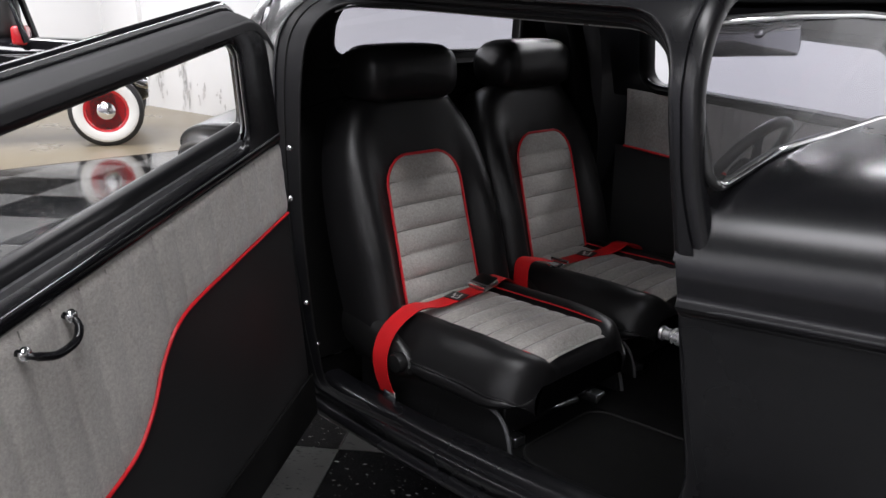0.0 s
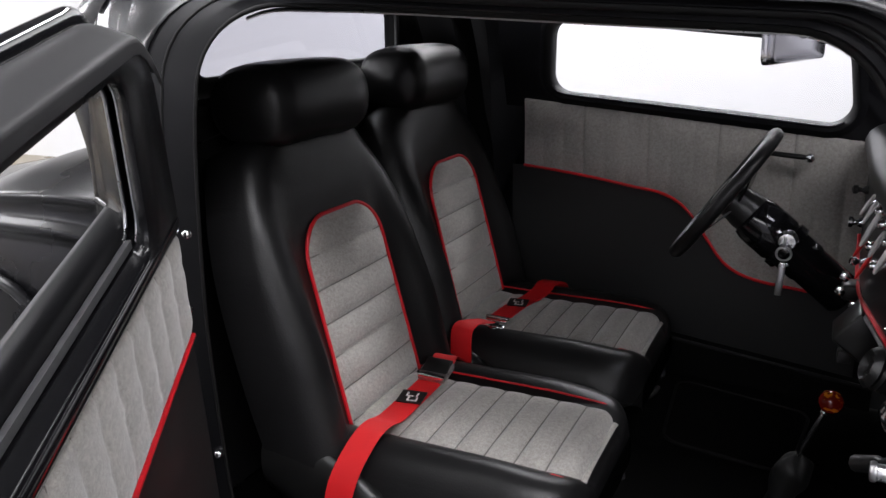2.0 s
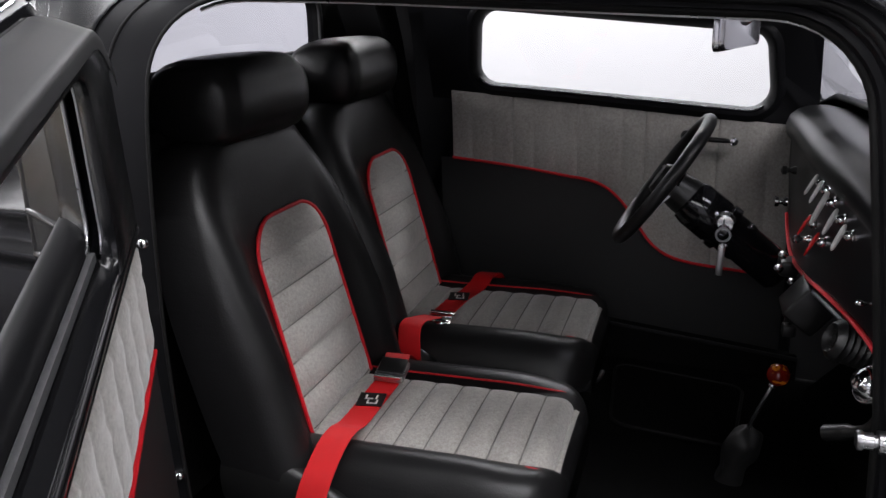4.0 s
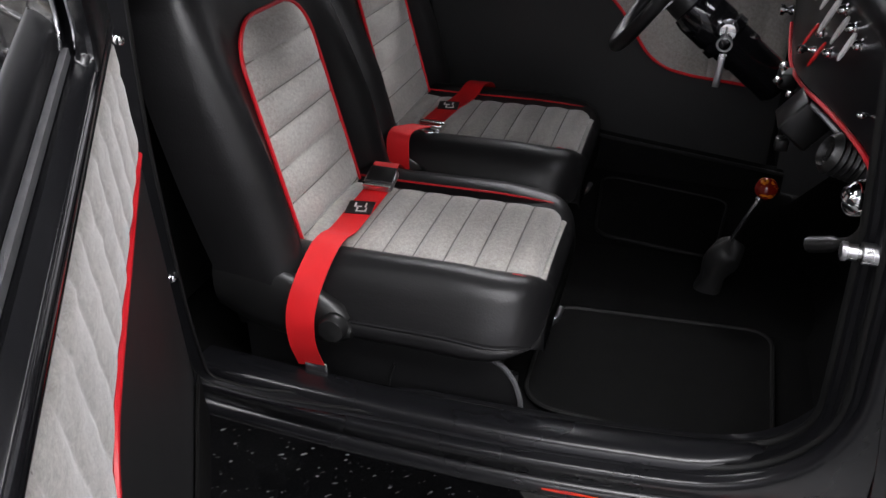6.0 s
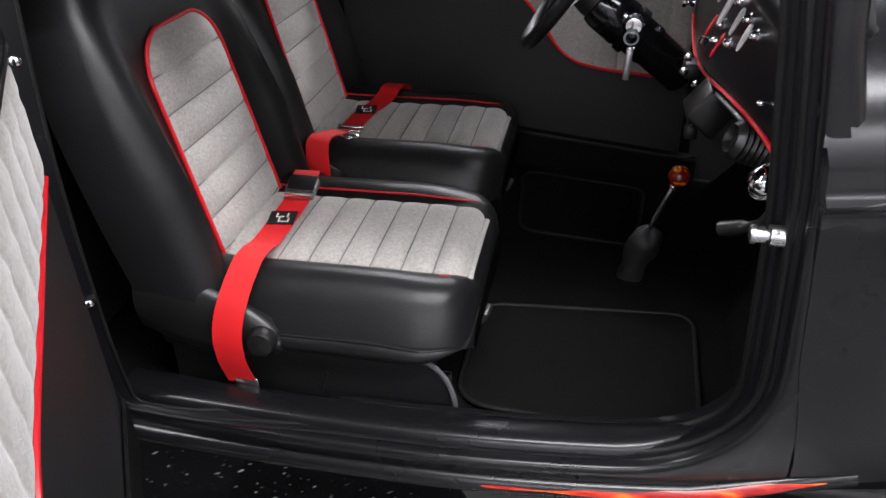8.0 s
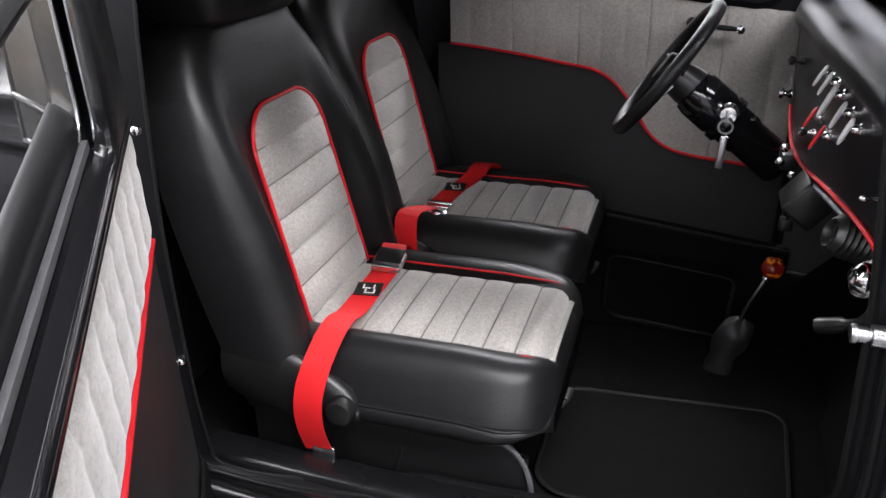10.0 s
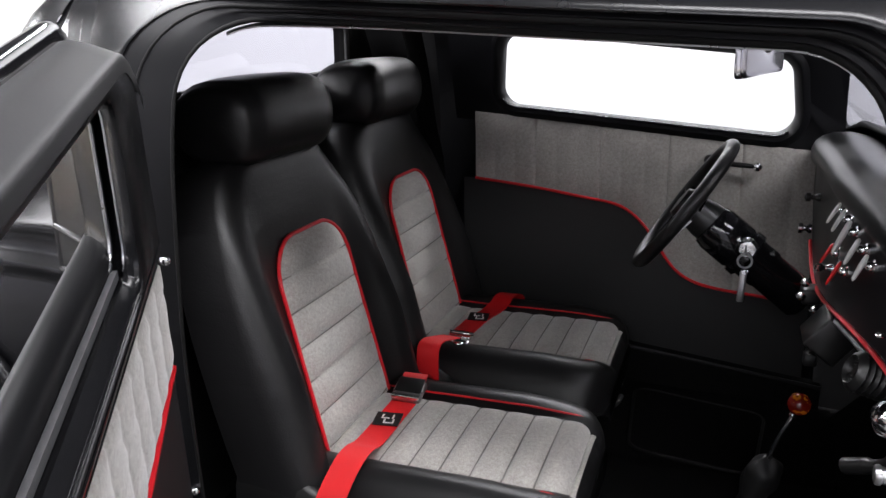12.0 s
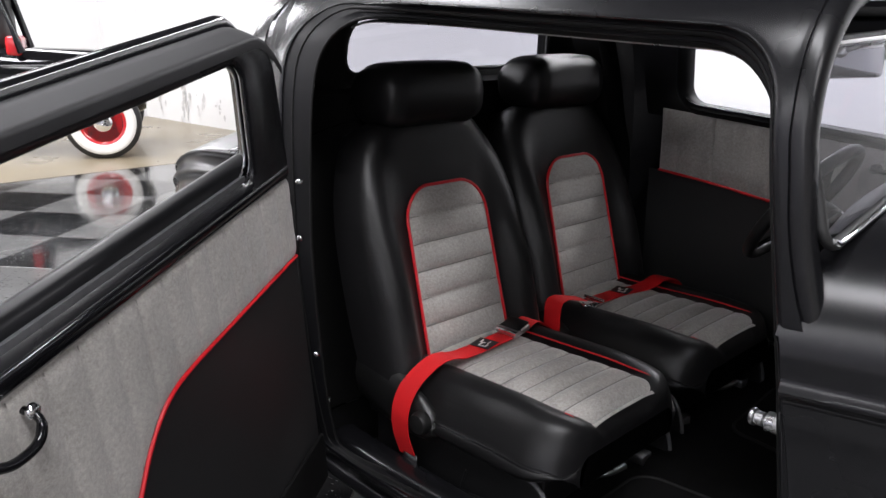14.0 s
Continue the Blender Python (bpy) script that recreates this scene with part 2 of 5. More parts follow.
def loft(rings, closed=True, caps=False, bm=None):
    """Skin over rings of equally many points."""
    bm = bm or bmesh.new()
    vs = [[bm.verts.new(p) for p in r] for r in rings]
    n = len(vs[0])
    for a, b in zip(vs, vs[1:]):
        for i in range(n if closed else n - 1):
            j = (i + 1) % n
            bm.faces.new((a[i], a[j], b[j], b[i]))
    if caps:
        bm.faces.new(vs[0])
        bm.faces.new(vs[-1])
    return bm


def smooth_path(pts, k=6):
    """Catmull-Rom through the points."""
    P = [Vector(p) for p in pts]
    P = [2 * P[0] - P[1]] + P + [2 * P[-1] - P[-2]]
    out = []
    for i in range(1, len(P) - 2):
        a, b, c, d = P[i - 1:i + 3]
        for j in range(k):
            t = j / k
            out.append(0.5 * (2 * b + (c - a) * t + (2 * a - 5 * b + 4 * c - d) * t * t + (3 * b - a - 3 * c + d) * t ** 3))
    return out + [P[-2]]


def tube(path, r, n=8, closed=False, caps=True, bm=None, up=(0.13, 0.21, 1.0), flat=1.0):
    """Round bar along a path; r a number or one for each point; flat squeezes it along the second axis."""
    P = [Vector(p) for p in path]
    rings = []
    N = len(P)
    for i, p in enumerate(P):
        if closed:
            t = P[(i + 1) % N] - P[i - 1]
        else:
            t = P[min(i + 1, N - 1)] - P[max(i - 1, 0)]
        t.normalize()
        a = t.cross(Vector(up)).normalized()
        b = t.cross(a).normalized()
        rr = r[i] if isinstance(r, (list, tuple)) else r
        rings.append([p + rr * (math.cos(2 * math.pi * k / n) * a + flat * math.sin(2 * math.pi * k / n) * b) for k in range(n)])
    if closed:
        rings.append(rings[0])
        bm = loft(rings, bm=bm)
        bmesh.ops.remove_doubles(bm, verts=bm.verts, dist=1e-6)
        return bm
    return loft(rings, caps=caps, bm=bm)


def ribbon(path, width, thick, across):
    """Flat strap along a path; across: the direction of its width, one for all or one for each point."""
    P = [Vector(p) for p in path]
    rings = []
    for i, p in enumerate(P):
        t = (P[min(i + 1, len(P) - 1)] - P[max(i - 1, 0)]).normalized()
        w = Vector(across[i] if isinstance(across[0], (tuple, list, Vector)) else across)
        w = (w - w.dot(t) * t).normalized()
        n = t.cross(w)
        rings.append([p + w * width * a + n * thick * b for a, b in ((-.5, -.5), (-.48, .5), (.48, .5), (.5, -.5))])
    return loft(rings, caps=True)


def rounded(corners, radii, nc=9, ne=18):
    """Outline of a polygon with rounded corners, always the same number of points."""
    C = [Vector(c) for c in corners]
    out = []
    N = len(C)
    arcs = []
    for i in range(N):
        p, a, b = C[i], C[i - 1], C[(i + 1) % N]
        u, v = (a - p).normalized(), (b - p).normalized()
        half = u.angle(v) / 2
        r = max(radii[i], 1e-4)
        d = r / math.tan(half)
        c = p + (u + v).normalized() * (r / math.sin(half))
        s, e = p + u * d - c, p + v * d - c
        ang = s.angle(e)
        arc = []
        for k in range(nc + 1):
            f = k / nc
            arc.append(c + (s * math.sin((1 - f) * ang) + e * math.sin(f * ang)) / max(math.sin(ang), 1e-6))
        arcs.append(arc)
    for i in range(N):
        out += arcs[i]
        nxt = arcs[(i + 1) % N][0]
        for k in range(1, ne):
            out.append(arcs[i][-1].lerp(nxt, k / ne))
    return out


def grown(corners, radii, o, nc=9, ne=18):
    """The same outline, moved outwards by o."""
    C = [Vector(c) for c in corners]
    N = len(C)
    area = sum(C[i].x * C[(i + 1) % N].y - C[(i + 1) % N].x * C[i].y for i in range(N))
    s = 1 if area > 0 else -1
    new_c = []
    for i in range(N):
        p, a, b = C[i], C[i - 1], C[(i + 1) % N]
        e1, e2 = (p - a).normalized(), (b - p).normalized()
        n1, n2 = Vector((e1.y, -e1.x)) * s, Vector((e2.y, -e2.x)) * s
        new_c.append(p + (n1 + n2) * o / (1 + n1.dot(n2)))
    return rounded(new_c, [max(r + o, 0.003) for r in radii], nc, ne)


def box(sx, sy, sz, at=(0, 0, 0), bevel=0.004, seg=2, m=None, bm=None):
    b2 = bmesh.new()
    bmesh.ops.create_cube(b2, size=1)
    bmesh.ops.scale(b2, vec=(sx, sy, sz), verts=b2.verts)
    if bevel:
        bmesh.ops.bevel(b2, geom=b2.edges[:], offset=bevel, segments=seg, affect="EDGES", profile=0.5)
    bmesh.ops.transform(b2, matrix=Matrix.Translation(at) @ (m or Matrix()), verts=b2.verts)
    if bm is None:
        return b2
    me = bpy.data.meshes.new("join")
    b2.to_mesh(me)
    b2.free()
    bm.from_mesh(me)
    bpy.data.meshes.remove(me)
    return bm


def turned(profile, axis_m, n=24, bm=None):
    """Surface of revolution: profile of (radius, height) about the z axis of axis_m."""
    rings = [[axis_m @ Vector((r * math.cos(2 * math.pi * k / n), r * math.sin(2 * math.pi * k / n), h)) for k in range(n)] for r, h in profile]
    return loft(rings, caps=True, bm=bm)


def lerp_table(tab, s):
    if s <= tab[0][0]:
        return tab[0][1:]
    for a, b in zip(tab, tab[1:]):
        if s <= b[0]:
            f = (s - a[0]) / (b[0] - a[0])
            return [p + (q - p) * f for p, q in zip(a[1:], b[1:])]
    return tab[-1][1:]


def spline_table(tab, s):
    """Smooth interpolation of a table with rising first column."""
    k = 0
    while k < len(tab) - 2 and s > tab[k + 1][0]:
        k += 1
    a, b = tab[k], tab[k + 1]
    p, q = tab[max(k - 1, 0)], tab[min(k + 2, len(tab) - 1)]
    h = b[0] - a[0]
    f = min(max((s - a[0]) / h, 0), 1)
    out = []
    for c in range(1, len(a)):
        ma = (b[c] - p[c]) / (b[0] - p[0]) * h
        mb = (q[c] - a[c]) / (q[0] - a[0]) * h
        out.append((2 * f ** 3 - 3 * f * f + 1) * a[c] + (f ** 3 - 2 * f * f + f) * ma + (-2 * f ** 3 + 3 * f * f) * b[c] + (f ** 3 - f * f) * mb)
    return out


# ---- hall ----
def slab(name, sx, sy, sz, at, mat, label, category):
    ob = link(name, box(sx, sy, sz, at, bevel=0), mat, smooth=False)
    return tagged(ob, label, category, kind="structure")


XW, XE, YS, YN = -12.4, 11.0, -7.6, 4.1
slab("floor", XE - XW, YN - YS, 0.2, ((XE + XW) / 2, (YN + YS) / 2, -0.11), CONCRETE, "tan sealed concrete hall floor", "floor")
# unseen ceiling, its dark tone chosen to hold down light and reflections
slab("ceiling", XE - XW, YN - YS, 0.2, ((XE + XW) / 2, (YN + YS) / 2, CEIL + 0.1), CEILW, "unseen hall ceiling, kept dark to dim the reflections", "ceiling")
slab("wall_north", XE - XW, 0.2, CEIL, ((XE + XW) / 2, YN + 0.1, CEIL / 2), WALLW, "white painted block wall with dark scuffs", "wall")
# unseen side: distance and pale tone chosen to brighten the body's reflections
slab("wall_south", XE - XW, 0.2, CEIL, ((XE + XW) / 2, YS - 0.1, CEIL / 2), WALLG, "unseen pale grey wall, placed to brighten the body side", "wall")
slab("wall_west", 0.2, YN - YS, CEIL, (XW - 0.1, (YN + YS) / 2, CEIL / 2), WALLW, "white painted hall wall", "wall")
slab("wall_east", 0.2, YN - YS, CEIL, (XE + 0.1, (YN + YS) / 2, CEIL / 2), WALLW, "white painted hall wall", "wall")

for i, (lx, ly, sx, sy, watts) in enumerate(LAMPS):
    fix = thing("ceiling_light", "unseen long white ceiling light, placed to set the lighting", "ceiling light", group="ceiling lights", at=pose(lx, ly, CEIL))
    part("housing", box(sx + 0.06, sy + 0.06, 0.05, (0, 0, -0.025), 0.01), WHITEP, fix)
    ld = bpy.data.lights.new("tube_light", "AREA")
    ld.shape, ld.size, ld.size_y, ld.energy, ld.color = "RECTANGLE", sx, sy, watts, (0.975, 0.968, 1.012)
    lo = new("tube_light", ld)
    lo.matrix_world = pose(lx, ly, CEIL - 0.055)

# ---- the car: body ----
car = thing("hot_rod_coupe", "satin black vintage hot rod coupe with its passenger door open", "car")
SEC = [  # outline of one body side: run, half width, height
    (0.36, 0.568, 0.36), (0.42, 0.592, 0.42), (0.55, 0.622, 0.55), (0.72, 0.645, 0.72), (0.88, 0.660, 0.88), (0.95, 0.662, 0.95), (1.05, 0.663, 1.05), (1.15, 0.660, 1.15),
    (1.22, 0.650, 1.22), (1.28, 0.628, 1.28), (1.33, 0.592, 1.325), (1.38, 0.54, 1.360), (1.43, 0.47, 1.385), (1.50, 0.38, 1.405), (1.86, 0.0, 1.432)]


def plan(x):
    """How much narrower the body is at x than at its widest."""
    d = x - 0.25
    if x > 0.8:
        return 0.9153 - 0.308 * (x - 0.8)
    return 1 - (0.18 * d * d if d < 0 else 0.28 * d * d) - 0.050 * max(0, (-0.205 - x) / 0.160) ** 1.6


def skin(x, s, side=-1, inset=0.0):
    y, z = spline_table(SEC, s)
    drop = -0.02 * max(0, x - 0.1) * min(1, max(0, (s - 1.0) / 0.25))
    return Vector((x, side * (y * plan(x) - inset), z + drop))


OPEN_C = [(-0.195, 0.425), (0.797, 0.427), (0.757, 0.90), (0.703, 1.302), (-0.203, 1.350)]
OPEN_R = [0.03, 0.19, 0.40, 0.095, 0.12]
INNER_C = [(-0.164, 0.432), (0.768, 0.430), (0.740, 0.83), (0.684, 1.280), (-0.108, 1.318)]
INNER_R = [0.02, 0.105, 0.40, 0.115, 0.105]
OUT_C = [(-0.365, 0.365), (0.838, 0.365), (0.778, 0.93), (0.718, 1.50), (-0.365, 1.50)]
OUT_R = [0.002, 0.002, 0.2, 0.002, 0.002]


def open_loop(o, inset, f=0.0, side=-1):
    """Edge of the door opening moved out by o; f carries it over to the inner edge of the stepped jamb."""
    loop = [p.lerp(q, f) for p, q in zip(grown(OPEN_C, OPEN_R, o), rounded(INNER_C, INNER_R))]
    out = []
    for r in loop:
        k = min(max((r.x + 0.10) / 0.30, 0), 1)
        k = k * k * (3 - 2 * k)
        out.append(skin(r.x, r.y, side, (0.22 * min(inset, 0.02) + 0.014 * f if inset < 0.097 else 0.22 * inset) * (1 - k) + inset * k))
    return out


def seal_size(loop, r):
    """Seal radius along the loop, thinner behind the door post."""
    return [r * (0.35 + 0.65 * min(max((p.x + 0.10) / 0.30, 0), 1)) for p in loop]


FRONT = [(0.90, 0.850), (0.93, 0.830), (0.96, 0.803), (1.00, 0.790), (1.07, 0.775), (1.15, 0.766), (1.20, 0.760), (1.30, 0.757), (1.43, 0.757), (1.86, 0.768)]
outer = [Vector((min(spline_table(FRONT, p.y)[0] - 0.022, 0.786), p.y)) if p.x > 0.6 and p.y > 0.93 else p for p in rounded(OUT_C, OUT_R)]
first = grown(OPEN_C, OPEN_R, 0.013)
rings = []
for f in (0, 0.12, 0.25, 0.4, 0.55, 0.7, 0.85, 1):
    rings.append([skin(a.x + (b.x - a.x) * f, a.y + (b.y - a.y) * f) for a, b in zip(outer, first)])
for o, d in ((0.007, 0.0008), (0.003, 0.0035), (0.0, 0.009), (0.0, 0.022)):
    rings.append(open_loop(o, d))
part("side_panel", loft(rings), SATIN, car, "satin black body side round the door opening")
STEPS = ((0.0, 0.0225), (0.26, 0.025), (0.33, 0.029), (0.36, 0.044), (0.60, 0.047), (0.66, 0.051), (0.69, 0.066), (0.93, 0.069), (1.0, 0.074), (1.0, 0.098), (0.93, 0.106), (0.5, 0.11))
part("door_jamb", loft([open_loop(0.0, d, f) for f, d in STEPS]), JAMB, car, "black painted stepped door jamb")
part("door_seal", tube(open_loop(0.0, 0.038, 0.36), seal_size(open_loop(0.0, 0.038, 0.36), 0.006), closed=True, up=(0.1, 1, 0.1)), SEAL, car, "black rubber door seal")
part("inner_door_seal", tube(open_loop(0.0, 0.090, 1.0), seal_size(open_loop(0.0, 0.090, 1.0), 0.007), closed=True, up=(0.1, 1, 0.1)), SEAL, car, "black rubber pinch-weld seal")
# steel ribbon added to show the white wall reflected in the jamb lip
head = [p for p in open_loop(0.0, 0.094, 1.0) if p.z > 1.24 and -0.06 < p.x < 0.655]
head.sort(key=lambda p: p.x)
part("head_glint", ribbon([p + Vector((0, 0.006, -0.0065)) for p in head], 0.009, 0.002, (0, 1, 0.5)), STEEL, car, "bright strip added for the wall reflection under the door head")

# roof over both sides, and the other body side
rows = []
for i in range(25):
    x = -0.365 + i * (0.742 + 0.365) / 24
    row = []
    for j in range(21):
        v = -1 + 2 * j / 20
        s = 1.86 - abs(v) * 0.36
        p = skin(x, s, -1 if v < 0 else 1)
        row.append(p)
    rows.append(row)
part("roof", loft(rows, closed=False), SATIN, car, "satin black chopped roof")
lining = [[p + Vector((0, -0.012 if p.y > 0.2 else 0.012 if p.y < -0.2 else 0, -0.032)) for p in r] for r in rows[1:-1]]
part("headliner", loft(lining, closed=False), HEADL, car, "black cloth headliner")

# the roof rolls in behind the doors towards the rear window
rows = []
for k, (back_x, pull, low) in enumerate(((0.0, 1.0, 0.0), (0.03, 0.998, 0.001), (0.06, 0.988, 0.005), (0.085, 0.968, 0.013), (0.103, 0.938, 0.027), (0.110, 0.905, 0.045))):
    row = []
    for j in range(61):
        v = -1 + 2 * j / 60
        p = skin(-0.363, 1.86 - abs(v) * 0.90, -1 if v < 0 else 1)
        h = min(1, max(0, (p.z - 1.08) / 0.20))
        deep = (0.12 + 0.88 * h * h * (3 - 2 * h)) * (1.0 if v < 0.1 else 0.35)
        row.append(Vector((p.x - back_x * deep, p.y * (1 - (1 - pull) * deep), p.z - low * deep * max(0, min(1, (p.z - 1.1) / 0.2)))))
    rows.append(row)
part("roof_back", loft(rows, closed=False), SATIN, car, "satin black roof quarter rolled in behind the door")

# slim roof rails inside, over each door
for side in (-1, 1):
    path = [skin(x, 1.352, side, 0.035) for x in [-0.34 + 0.05 * k for k in range(22)]]
    part("roof_rail", tube(path, 0.014, n=10), HEADL, car, "black padded roof rail")

# rear of the body: quarter panels and deck
REAR = [(-1.06, 0.99, 0.40), (-1.035, 1.0, 0.58), (-0.98, 1.015, 0.78), (-0.90, 1.035, 0.91), (-0.80, 1.055, 0.985), (-0.66, 1.08, 1.025), (-0.52, 1.105, 1.025), (-0.40, 1.13, 1.0)]  # x, deck height, width factor
rows = []
for i in range(34):
    x = -1.06 + 0.70 * i / 33
    top, wf = spline_table(REAR, x)
    wf *= 0.924
    row = []
    prof = [(0.57, 0.38), (0.595, 0.46), (0.612, 0.60), (0.620, 0.75), (0.620, 0.84), (0.616, 0.90), (0.609, 0.940), (0.606, 0.951), (0.611, 0.958), (0.614, 0.966), (0.611, 0.974), (0.603, 0.980), (0.599, 0.992), (0.597, 1.008), (0.599, 1.018), (0.603, 1.025), (0.602, 1.032), (0.594, 1.038), (0.582, 1.043), (0.568, 1.050), (0.540, 1.064), (0.488, 1.084), (0.40, 1.102), (0.28, 1.118), (0.14, 1.127), (0.0, 1.13)]
    for y, z in prof:
        sag = (0.17 * max(0, (-0.60 - x) / 0.46) ** 2 + 0.018 * max(0, (x + 0.52) / 0.16) ** 1.5) * min(1, max(0, (z - 0.5) / 0.4))
        zz = z if z < 0.985 else 0.985 + (z - 0.985) * (top - 0.985) / 0.145
        row.append(Vector((x, -y * wf, zz - sag)))
    rows.append(row + [Vector((p.x, -p.y, p.z)) for p in reversed(row[:-1])])
deck = loft(rows, closed=True)
deck.verts.ensure_lookup_table()
deck.faces.new([deck.verts[k] for k in range(len(rows[0]))])
part("rear_deck", deck, SATIN, car, "satin black rear quarter and deck with a raised belt bead")
# the two belt beads run on to the door opening
for z0, z1 in ((0.957, 0.966), (1.006, 1.030)):
    part("belt_bead", tube([skin(-0.368 + 0.145 * k / 14, z1 + (z0 - z1) * (k / 14) ** 1.5, -1, 0.003) for k in range(15)], [0.0075] * 11 + [0.0068, 0.0058, 0.0045, 0.003], n=10), SATIN, car, "satin black belt bead behind the door")
# wheel-arch bead and inner arch
ARC = Vector((-0.655, 0, 0.43))
arch = []
for k in range(25):
    a = radians(-10 + 200 * k / 24)
    arch.append(Vector((ARC.x + 0.26 * math.cos(a), -0.598 * (1 - 0.03 * max(0, -math.cos(a))), ARC.z + 0.45 * math.sin(a))))
part("wheel_arch_bead", tube(arch, 0.011, n=8), SATIN, car, "satin black rolled wheel-arch bead")

# rear wheel with a fat ribbed tyre
wheel_m = pose(-0.68, -0.79, 0.335, 90, 0, 0)
rw = part("rear_wheel", turned([(0.05, -0.10), (0.19, -0.12), (0.20, -0.13), (0.20, 0.13), (0.19, 0.12), (0.05, 0.06)], wheel_m, 28), STEEL, car)
tyre = turned([(0.19, -0.135), (0.26, -0.155), (0.35, -0.15), (0.39, -0.13), (0.402, -0.11), (0.402, 0.11), (0.39, 0.13), (0.35, 0.15), (0.26, 0.155), (0.19, 0.135)], wheel_m, 40)
for k in range(44):
    for row in range(5):
        a = 2 * math.pi * (k + 0.5 * (row % 2)) / 44
        mm = wheel_m @ Matrix.Rotation(a, 4, "Z") @ Matrix.Translation((0.4005, 0, -0.088 + 0.044 * row)) @ Matrix.Rotation(radians(22 if row % 2 else -22), 4, "X")
        box(0.010, 0.045, 0.033, (0, 0, 0), 0, m=mm, bm=tyre)
part("tyre", tyre, RUBBER, rw, "black treaded tyre")

# sill under the door, its lower edge with an orange reflection painted on
def lip(x):
    """Lower edge of the body, lifting a little in front of the door."""
    return skin(x, 0.372) + Vector((0, -0.004, 0.16 * max(0, x - 0.70)))


rows = []
for i in range(31):
    x = -0.20 + 0.955 * i / 30
    f = plan(x)
    e = 0.055 * max(0, (x - 0.60) / 0.155) ** 1.5
    rows.append([Vector((x, -(0.592 * f - d), z)) for d, z in ((0.026 + e, 0.425), (0.029 + e, 0.436), (0.035 + e, 0.441), (0.048 + 0.8 * e, 0.444), (0.068 + 0.5 * e, 0.443), (0.084 + 0.2 * e, 0.439), (0.092, 0.432), (0.096, 0.395))])
part("sill_plate", loft(rows, closed=False), SATIN, car, "satin black sill step plate with a rounded edge")
path = [lip(-0.40 + 1.33 * k / 40) for k in range(41)]
part("rocker_bead", tube(path, 0.017, n=12), SATIN, car, "satin black rolled lower body edge")
# coloured strip in place of the orange reflection on the rolled edge
flame = []
for k in range(61):
    x = 0.40 + 0.49 * k / 60
    f = k / 60
    w = 0.0012 + 0.0080 * math.sin(math.pi * f ** 1.9) ** 1.1 + 0.0012 * math.sin(25 * f)
    w = max(w, 0.0008) if f < 1 else 0.0005
    a0 = 0.30
    flame.append([lip(x) + 0.0176 * Vector((0, -math.cos(a0 + w / 0.017 * q), math.sin(a0 + w / 0.017 * q))) for q in (-1.0, -0.5, 0, 0.5, 1.0)])
part("rocker_reflection", loft(flame, closed=False), REFLECTED, car, "red and orange reflection painted on the lower edge")

# ---- cowl, pillars, windscreen ----
def cowl_point(x, k):
    """Point k of the cowl section at x: up the side over the belt bead, then over the top to the middle."""
    if k < 20:
        z = (0.372, 0.45, 0.55, 0.65, 0.74, 0.80, 0.84, 0.862, 0.870, 0.876, 0.881, 0.886, 0.890, 0.894, 0.899, 0.905, 0.911, 0.918, 0.926, 0.935)[k]
        low = 0.372 + 0.16 * max(0, x - 0.70) + 0.9 * max(0, x - 0.93)
        z = max(z, low + 0.002 * k)
        y = spline_table(SEC, z)[0] + 0.008 * min(1, max(0, (z - 0.82) / 0.06)) + 0.009 * math.exp(-((z - 0.889) / 0.0075) ** 2) - 0.003 * math.exp(-((z - 0.873) / 0.006) ** 2)
        lift = 0.0
    else:
        y, z = spline_table([(0, 0.670, 0.935), (1, 0.659, 0.970), (2, 0.634, 1.005), (3, 0.595, 1.036), (4, 0.538, 1.062), (5, 0.436, 1.084), (6, 0.27, 1.098), (7, 0.10, 1.106), (8, 0.0, 1.107)], (k - 19) / 2)
        lift = 0.010 * (x - 0.76)
    start = 0.837 - 0.098 * (z - 0.372)
    if z > 0.45:
        start += (0.762 + 0.118 * (0.90 - z) - start) * min(1, (z - 0.45) / 0.20)
    if z > 0.936:
        start = 0.752 + 0.057 * (1 - (y / 0.67) ** 2)
    xx = start + (x - 0.76)
    tuck = (0.004 + 0.006 * min(1, max(0, (z - 0.82) / 0.06)) if x < 0.761 else -0.0015) if k < 20 else 0
    return Vector((xx, -y * plan(xx) + tuck, z + lift))


rows = []
for i in range(25):
    x = 0.76 if i == 0 else 0.764 + 0.846 * ((i - 1) / 23) ** 1.3
    row = [cowl_point(x, k) for k in range(36)]
    rows.append(row + [Vector((p.x, -p.y, p.z)) for p in reversed(row[:-1])])
part("cowl", loft(rows, closed=False), SATIN, car, "satin black cowl with a raised belt bead")

# windscreen surround: up one pillar, over the roof's front edge and down the other
rows = []
for k in range(129):
    v = -1 + 2 * k / 128
    side, run = (-1 if v < 0 else 1), 1.86 - abs(v) * 0.93
    x1 = spline_table(FRONT, run)[0]
    x0 = min(x1, 0.80)
    p, q = skin(x0, run - 0.004, side), skin(x0, run + 0.004, side)
    inward = Vector((0, -(q.z - p.z) * side, (q.y - p.y) * side)).normalized() if abs(v) > 0.01 else Vector((0, 0, -1))
    rows.append([skin(x0, run, side) + Vector((x1 - x0 + dx, 0, 0)) + inward * d for dx, d in ((-0.040, 0.004), (-0.023, 0.0), (-0.013, 0.0012), (-0.005, 0.006), (-0.001, 0.013), (0.0, 0.021), (-0.002, 0.032), (-0.010, 0.044), (-0.022, 0.052), (-0.05, 0.056))])
part("windscreen_surround", loft(rows, closed=False), SATIN, car, "satin black pillars and header rolled round the windscreen")


